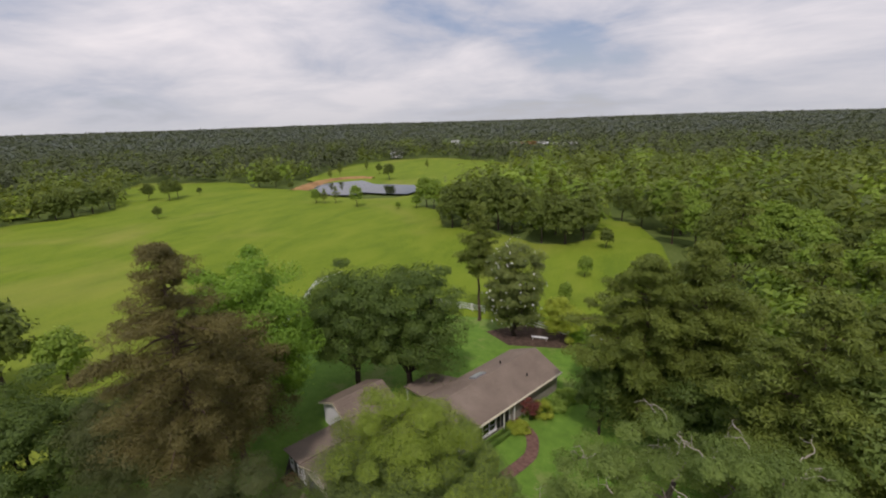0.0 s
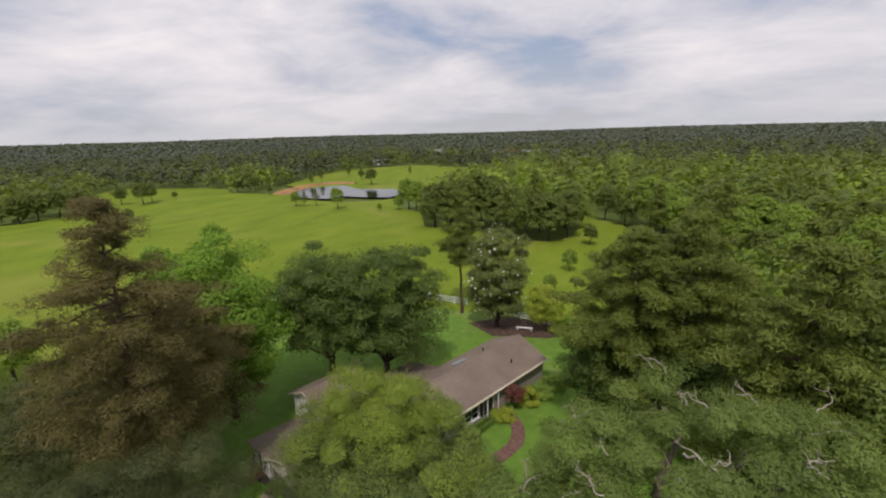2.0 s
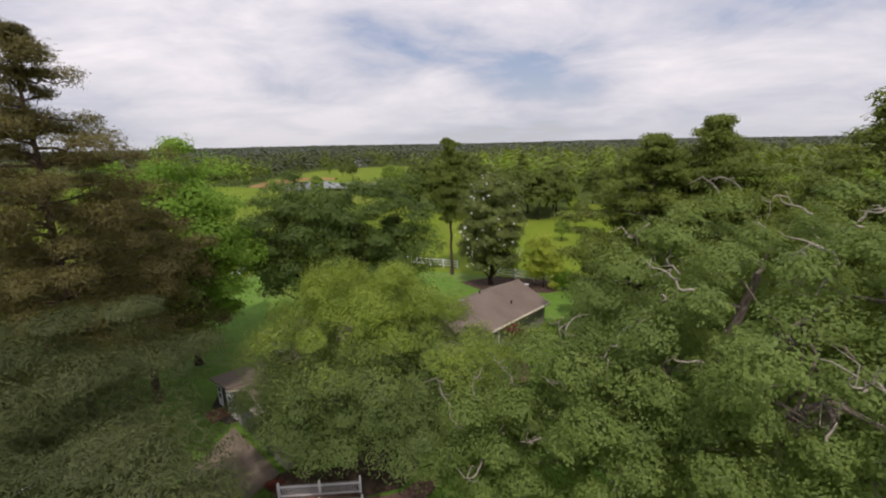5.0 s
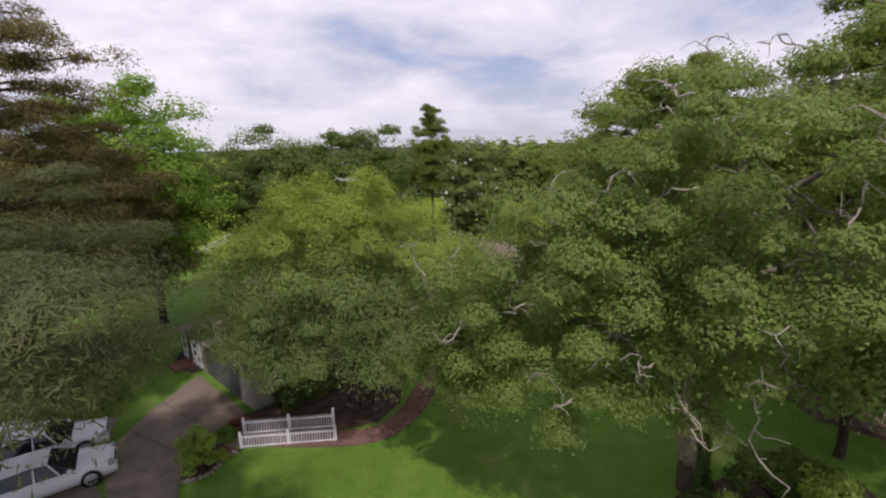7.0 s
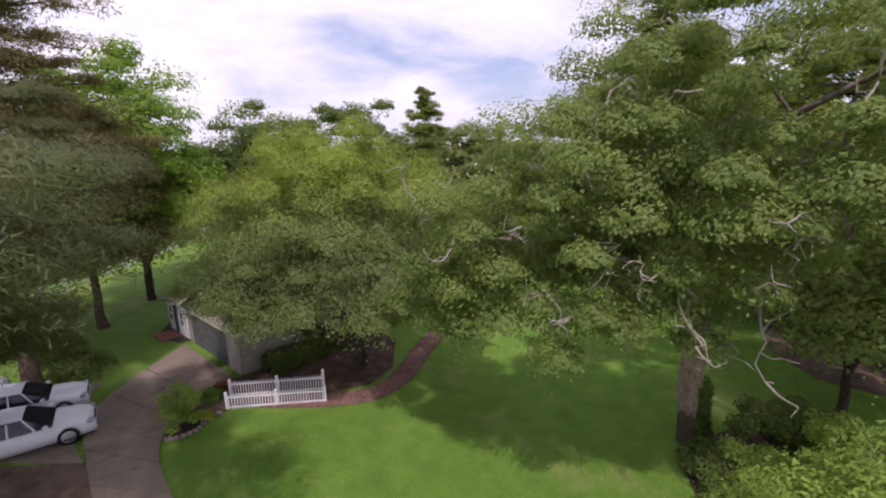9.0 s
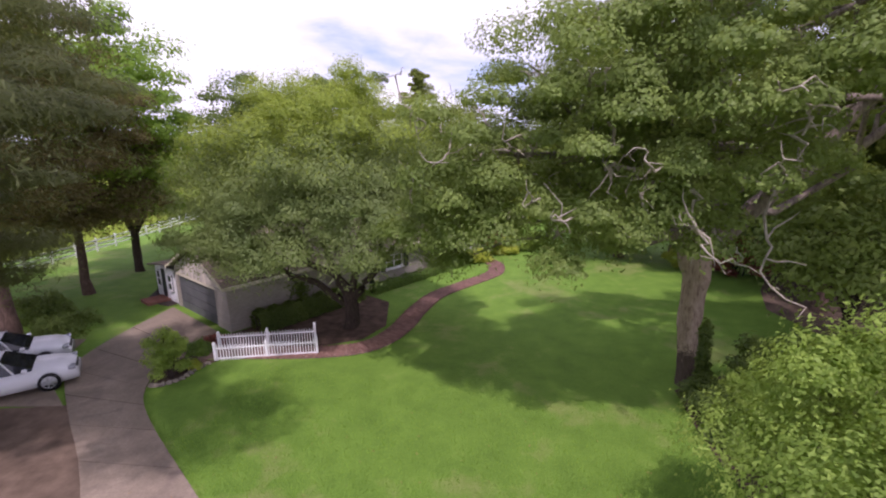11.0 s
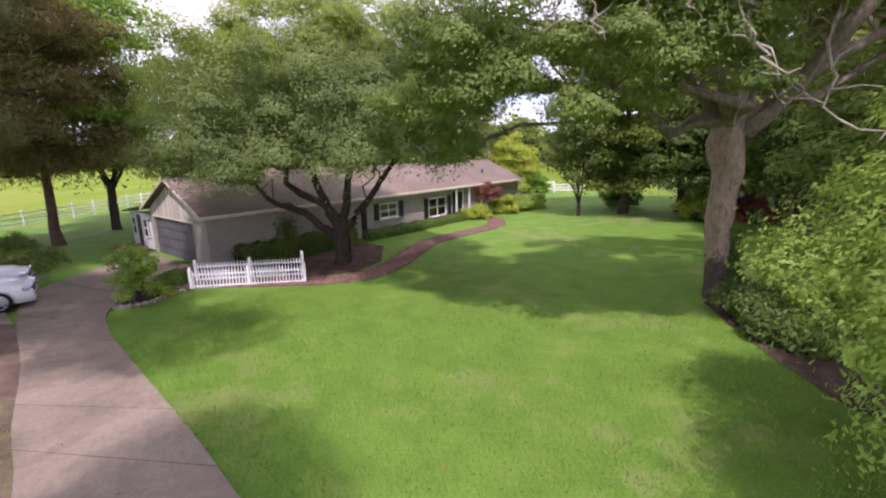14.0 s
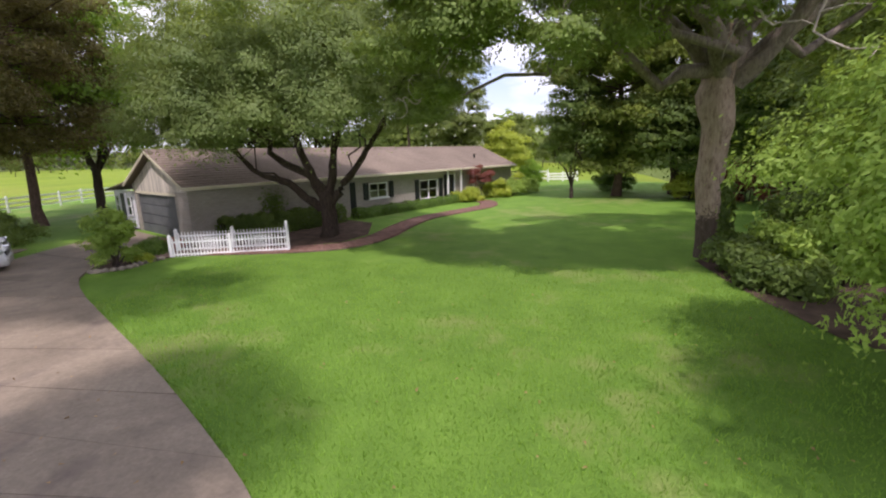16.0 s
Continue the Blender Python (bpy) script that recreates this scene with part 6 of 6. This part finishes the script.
def inside(x, y, poly):
    c = False
    j = len(poly) - 1
    for i in range(len(poly)):
        if (poly[i][1] > y) != (poly[j][1] > y) and x < (poly[j][0] - poly[i][0]) * (y - poly[i][1]) / (poly[j][1] - poly[i][1] + 1e-9) + poly[i][0]:
            c = not c
        j = i
    return c


# single trees of the pasture: copse, tree line, pond side
PASTURE_TREES = (
    (-45, 128, 0, 1.01), (-41, 130, 1, 1.09), (-32, 130, 0, 1.17), (-24, 136, 1, 0.92), (-27, 125, 0, 0.78), (-18, 118.6, 1, 0.95), (-12.5, 119, 0, 0.99), (-8.7, 124, 1, 0.90),
    (-3.1, 117.6, 0, 0.43), (-6, 96.6, 2, 0.36), (-0.1, 149, 1, 0.77), (5, 141.6, 0, 0.70), (11.2, 141, 2, 1.11), (14, 135.7, 2, 0.98), (-194, 103.4, 0, 0.58),
    (-185, 103.8, 1, 0.81), (-184, 108.7, 0, 0.78), (-184.6, 115.8, 1, 0.77), (-188, 124, 0, 0.77), (-191, 142.6, 1, 0.63), (-181, 144.6, 0, 0.82), (-184, 151, 1, 0.59),
    (-148, 114.7, 1, 0.37), (-181, 159.7, 1, 0.30), (-169, 184.6, 0, 0.62), (-160, 186, 1, 0.62), (-145.6, 179.7, 0, 0.36), (-111, 153, 2, 0.49), (-107.5, 153.7, 4, 0.41),
    (-103, 154.6, 4, 0.47), (-90.8, 150.3, 2, 0.60), (-73.6, 149.8, 2, 0.22), (-68, 153, 2, 0.45), (-65.4, 156, 2, 0.87), (-61, 152.6, 2, 0.85), (-56, 149.7, 2, 0.79),
    (-150, 217.4, 4, 0.41), (-153.6, 232, 4, 0.47), (-153, 260.7, 4, 0.43), (-116, 222, 0, 0.80), (-135, 245, 1, 0.47), (-117, 274, 4, 0.35), (-8, 83, 2, 0.28),
    (-37, 137, 1, 1.00), (-16, 128, 0, 1.00), (-30, 140, 0, 1.00), (-10, 134, 1, 0.96), (-44, 140, 0, 0.96), (-52, 143, 2, 0.80), (-20, 146, 4, 0.87),
)
for x, y, k, s in PASTURE_TREES + ((-66.7, 34.8, 0, 1.05), (-61, 38.5, 2, 0.7), (-70, 30, 1, 0.9)):
    plant(x, y, k, s)
# the wood along the right side of the garden
for i in range(92):
    for _t in range(30):
        x, y = wr.uniform(11, 85), wr.uniform(50, 128)
        if x > 9 + max(0, (60 - y)) * 0.12 and not (9 < x < 17 and 48 < y < 60) and not (11 < x < 17 and 62 < y < 86) and not inside(x, y, PASTURE):
            break
    plant(x, y, int(wr.choice([0, 1, 2, 3, 4], p=[0.14, 0.12, 0.26, 0.24, 0.24] if y < 74 else [0.08, 0.1, 0.36, 0.34, 0.12])), wr.uniform(0.85, 1.3) if y < 74 else wr.uniform(0.75, 1.05))

# ---- far woods to the horizon ----


def far_woods(name, spots, sizes, heights, per, mats, label, seed, up=0.4, jit=0.22):
    r = np.random.default_rng(seed)
    n = len(spots)
    c = np.repeat(np.arange(n), per)
    d = r.normal(0, 1, (n * per, 3))
    d /= np.linalg.norm(d, axis=1, keepdims=True)
    d[:, 2] = np.abs(d[:, 2])
    lump = 1 + 0.25 * np.sin(d[:, 0] * 5 + c) + 0.2 * np.sin(d[:, 1] * 7 + c * 1.7)
    sz, ht = sizes[c][:, None], heights[c]
    p = np.empty((n * per, 3))
    p[:, :2] = spots[c] + d[:, :2] * sz * 0.55 * lump[:, None] * r.uniform(0.8, 1.0, (n * per, 1))
    p[:, 2] = rise_v(spots[c][:, 0], spots[c][:, 1]) + ht * (0.35 + 0.65 * d[:, 2] * lump * 0.9)
    low = r.random(n * per) < 0.3
    p[low, 2] -= ht[low] * 0.35 * r.random(low.sum())
    ln = sizes[c] * r.uniform(0.15, 0.28, n * per)
    v, f = leaves(p, d + np.array([[0, 0, up]]), 1.0, 0.62, r, 0.0, jit)
    ctr = np.repeat(p, 3, 0)
    v = ctr + (v - ctr) * np.repeat(ln, 3)[:, None]
    idx = np.repeat(r.integers(0, len(mats), n), per)
    ob = new(name, np_mesh(name, v, f, mats, idx))
    tagged(ob, label, "woods", kind="stuff")
    return ob


FARM = [(-200, 440), (-215, 560), (-20, 480), (-20, 430)]
FIELDS = [FARM, PASTURE, FAR_PASTURE, FAR_MEADOW,
          SIDE_FIELD, [(p[0] * 1.0, p[1]) for p in POND], LAWN]


def scatter(d0, d1, spacing, lo, hi):
    out, sz = [], []
    d = d0
    while d < d1:
        s = spacing(d)
        for b in np.arange(lo, hi, s / d):
            bb = radians(0) + b + wr.uniform(-0.4, 0.4) * s / d
            dd = d + wr.uniform(-0.8, 0.8) * s
            x, y = dd * math.sin(bb), 10 + dd * math.cos(bb)
            if any(inside(x, y, p) for p in FIELDS) or (x > 8 and x < 95 and y < 130):
                continue
            if -165 < x < -55 and 145 < y < 262:
                continue
            out.append((x, y))
            sz.append(s)
        d += s * (1.3 if d < 500 else 2.0)
    return np.array(out), np.array(sz)


sp, sz = scatter(118, 280, lambda d: 8.5, radians(-80), radians(44))
far_woods("woods", sp, sz * wr.uniform(0.8, 1.25, len(sp)), wr.uniform(8.5, 15, len(sp)), 130, [M_LEAF_WOOD, M_LEAF_WOOD, M_LEAF_WOOD_B, M_NEEDLE], "mixed green woods round the pastures", 71)
sp1, sz1 = scatter(280, 560, lambda d: 9.0, radians(-80), radians(44))
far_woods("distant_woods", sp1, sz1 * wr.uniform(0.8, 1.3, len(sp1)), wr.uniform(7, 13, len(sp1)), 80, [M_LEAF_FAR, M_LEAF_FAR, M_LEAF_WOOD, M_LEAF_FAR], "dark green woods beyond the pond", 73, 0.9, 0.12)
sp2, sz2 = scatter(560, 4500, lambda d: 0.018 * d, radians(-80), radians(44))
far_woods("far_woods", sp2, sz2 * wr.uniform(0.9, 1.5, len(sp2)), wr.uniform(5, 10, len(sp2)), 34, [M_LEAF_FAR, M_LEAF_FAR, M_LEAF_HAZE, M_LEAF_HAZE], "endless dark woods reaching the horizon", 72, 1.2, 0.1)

# ---- far buildings ----


def barn(x, y, sx, sy, h, rot, wall, roofm, label):
    root = empty("farm_building", x, y, rise(x, y), rot)
    tagged(root, label, "building")
    part("wall", box(sx, sy, h * 0.6, 0, 0, 0), wall, root)
    bm = bmesh.new()
    a = [bm.verts.new(p) for p in ((-sx / 2 - 0.5, -sy / 2 - 0.5, h * 0.6), (sx / 2 + 0.5, -sy / 2 - 0.5, h * 0.6), (sx / 2 + 0.5, sy / 2 + 0.5, h * 0.6), (-sx / 2 - 0.5, sy / 2 + 0.5, h * 0.6))]
    b = [bm.verts.new(p) for p in ((-sx / 2 - 0.5, 0, h), (sx / 2 + 0.5, 0, h))]
    bm.faces.new((a[0], a[1], b[1], b[0]))
    bm.faces.new((a[2], a[3], b[0], b[1]))
    bm.faces.new((a[1], a[2], b[1]))
    bm.faces.new((a[3], a[0], b[0]))
    bm.faces.new(a[::-1])
    part("roof", bm, roofm, root)


barn(-106, 465, 8, 7, 6, 10, M_WHITE, M_DISTANT_ROOF, "distant white farm building")
barn(-88, 452, 14, 7, 6.5, 5, M_WHITE, M_BARN_RED, "distant farm building with a red roof")
barn(-56, 466, 22, 8, 5, 0, M_WHITE, M_DISTANT_ROOF, "long low white farm building")
barn(-80, 472, 14, 6, 5, 0, M_WHITE, M_DISTANT_ROOF, "long low white farm building")
barn(-178, 350, 9, 6, 5, 15, M_WHITE, M_DISTANT_ROOF, "small white shed by the hill pasture")
barn(-192, 530, 9, 6, 5, 0, M_WHITE, M_DISTANT_ROOF, "distant white farm building")

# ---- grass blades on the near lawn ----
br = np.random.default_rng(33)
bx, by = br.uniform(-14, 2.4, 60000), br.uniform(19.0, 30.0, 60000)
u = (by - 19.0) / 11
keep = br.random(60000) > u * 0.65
keep &= np.array([not inside(x, y, [(*p[:2],) for p in list(dl) + list(dr)[::-1]]) for x, y in zip(bx, by)])
bx, by = bx[keep], by[keep]
bp = np.stack([bx, by, 0.06 + 0.02 + 0 * bx], 1)
an = br.uniform(0, 6.28, len(bx))
bn = np.stack([np.cos(an), np.sin(an), 0.25 + 0 * an], 1)
d = np.stack([br.normal(0, 0.35, len(bx)), br.normal(0, 0.35, len(bx)), np.ones(len(bx))], 1)
d /= np.linalg.norm(d, axis=1, keepdims=True)
sd = np.cross(d, bn)
sd /= np.linalg.norm(sd, axis=1, keepdims=True)
hgt_b = br.uniform(0.035, 0.075, len(bx))[:, None]
bv = np.stack([bp - sd * 0.008 - d * 0.02, bp + sd * 0.008 - d * 0.02, bp + d * hgt_b + br.normal(0, 0.01, bp.shape)], 1).reshape(-1, 3)
bf = np.arange(len(bx) * 3).reshape(-1, 3)
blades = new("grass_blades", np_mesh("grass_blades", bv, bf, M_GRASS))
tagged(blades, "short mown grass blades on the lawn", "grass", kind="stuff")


# ---- fallen leaves on lawn and drive ----
lr = np.random.default_rng(44)
lx, ly = lr.uniform(-13, 1.5, 240), 18.6 + 10 * lr.random(240) ** 1.6
lp_ = np.stack([lx, ly, np.full(240, 0.135)], 1)
lnr = np.tile(np.array([[0, 0, 1.0]]), (240, 1))
fv, ff = leaves(lp_, lnr, 0.052, 0.036, lr, 0.0, 0.35)
fallen = new("fallen_leaves", np_mesh("fallen_leaves", fv, ff, M_FALLEN))
tagged(fallen, "dry orange-brown leaves scattered on the grass", "leaves", kind="stuff")

# ---- bricks of the garden path: single ones on its near stretch, the rest joined ----
PL = spline(PATH_MID, 400)
seg = np.concatenate([[0], np.cumsum(np.linalg.norm(np.diff(PL, axis=0), axis=1))])
bk = np.random.default_rng(61)
bm = box(0.105, 0.215, 0.04, 0, 0, 0, 0.006)
brick_me = bpy.data.meshes.new("brick")
bm.to_mesh(brick_me)
bm.free()
brick_me.materials.append(M_BRICK)
count = 0
rest_v, rest_f, base = [], [], 0
cube_v = np.array([(x, y, z) for x in (-0.0525, 0.0525) for y in (-0.1075, 0.1075) for z in (0, 0.04)])
cube_f = np.array([(0, 1, 3, 2), (4, 6, 7, 5), (0, 4, 5, 1), (2, 3, 7, 6), (1, 5, 7, 3)])
row = 0
s_at = 3.2
while s_at < seg[-1] - 0.05:
    c = np.array([np.interp(s_at, seg, PL[:, k]) for k in range(3)])
    e = np.array([np.interp(s_at + 0.05, seg, PL[:, k]) for k in range(3)])
    d = (e - c) / (np.linalg.norm(e - c) + 1e-9)
    ang = math.atan2(d[1], d[0])
    nrm = np.array([-d[1], d[0], 0])
    for k in range(5):
        off = (k - 2 + (0.2 if row % 2 else -0.2)) * 0.222
        p = c + nrm * off
        z = 0.085 + float(bk.uniform(-0.004, 0.006))
        turn = ang + float(bk.normal(0, 0.02))
        if count < 300:
            br_ob = new("brick", brick_me)
            br_ob.parent = gpath
            br_ob.matrix_world = Matrix.Translation((p[0], p[1], z)) @ Matrix.Rotation(turn, 4, "Z")
        else:
            ca, sa = math.cos(turn), math.sin(turn)
            q = cube_v @ np.array([[ca, sa, 0], [-sa, ca, 0], [0, 0, 1]]) + np.array([p[0], p[1], z])
            rest_v.append(q)
            rest_f.append(cube_f + base)
            base += 8
        count += 1
    row += 1
    s_at += 0.115
rest = part("far_bricks", np_mesh("far_bricks", np.concatenate(rest_v), np.concatenate(rest_f), M_BRICK), None, gpath)
tagged(rest, kind="stuff")
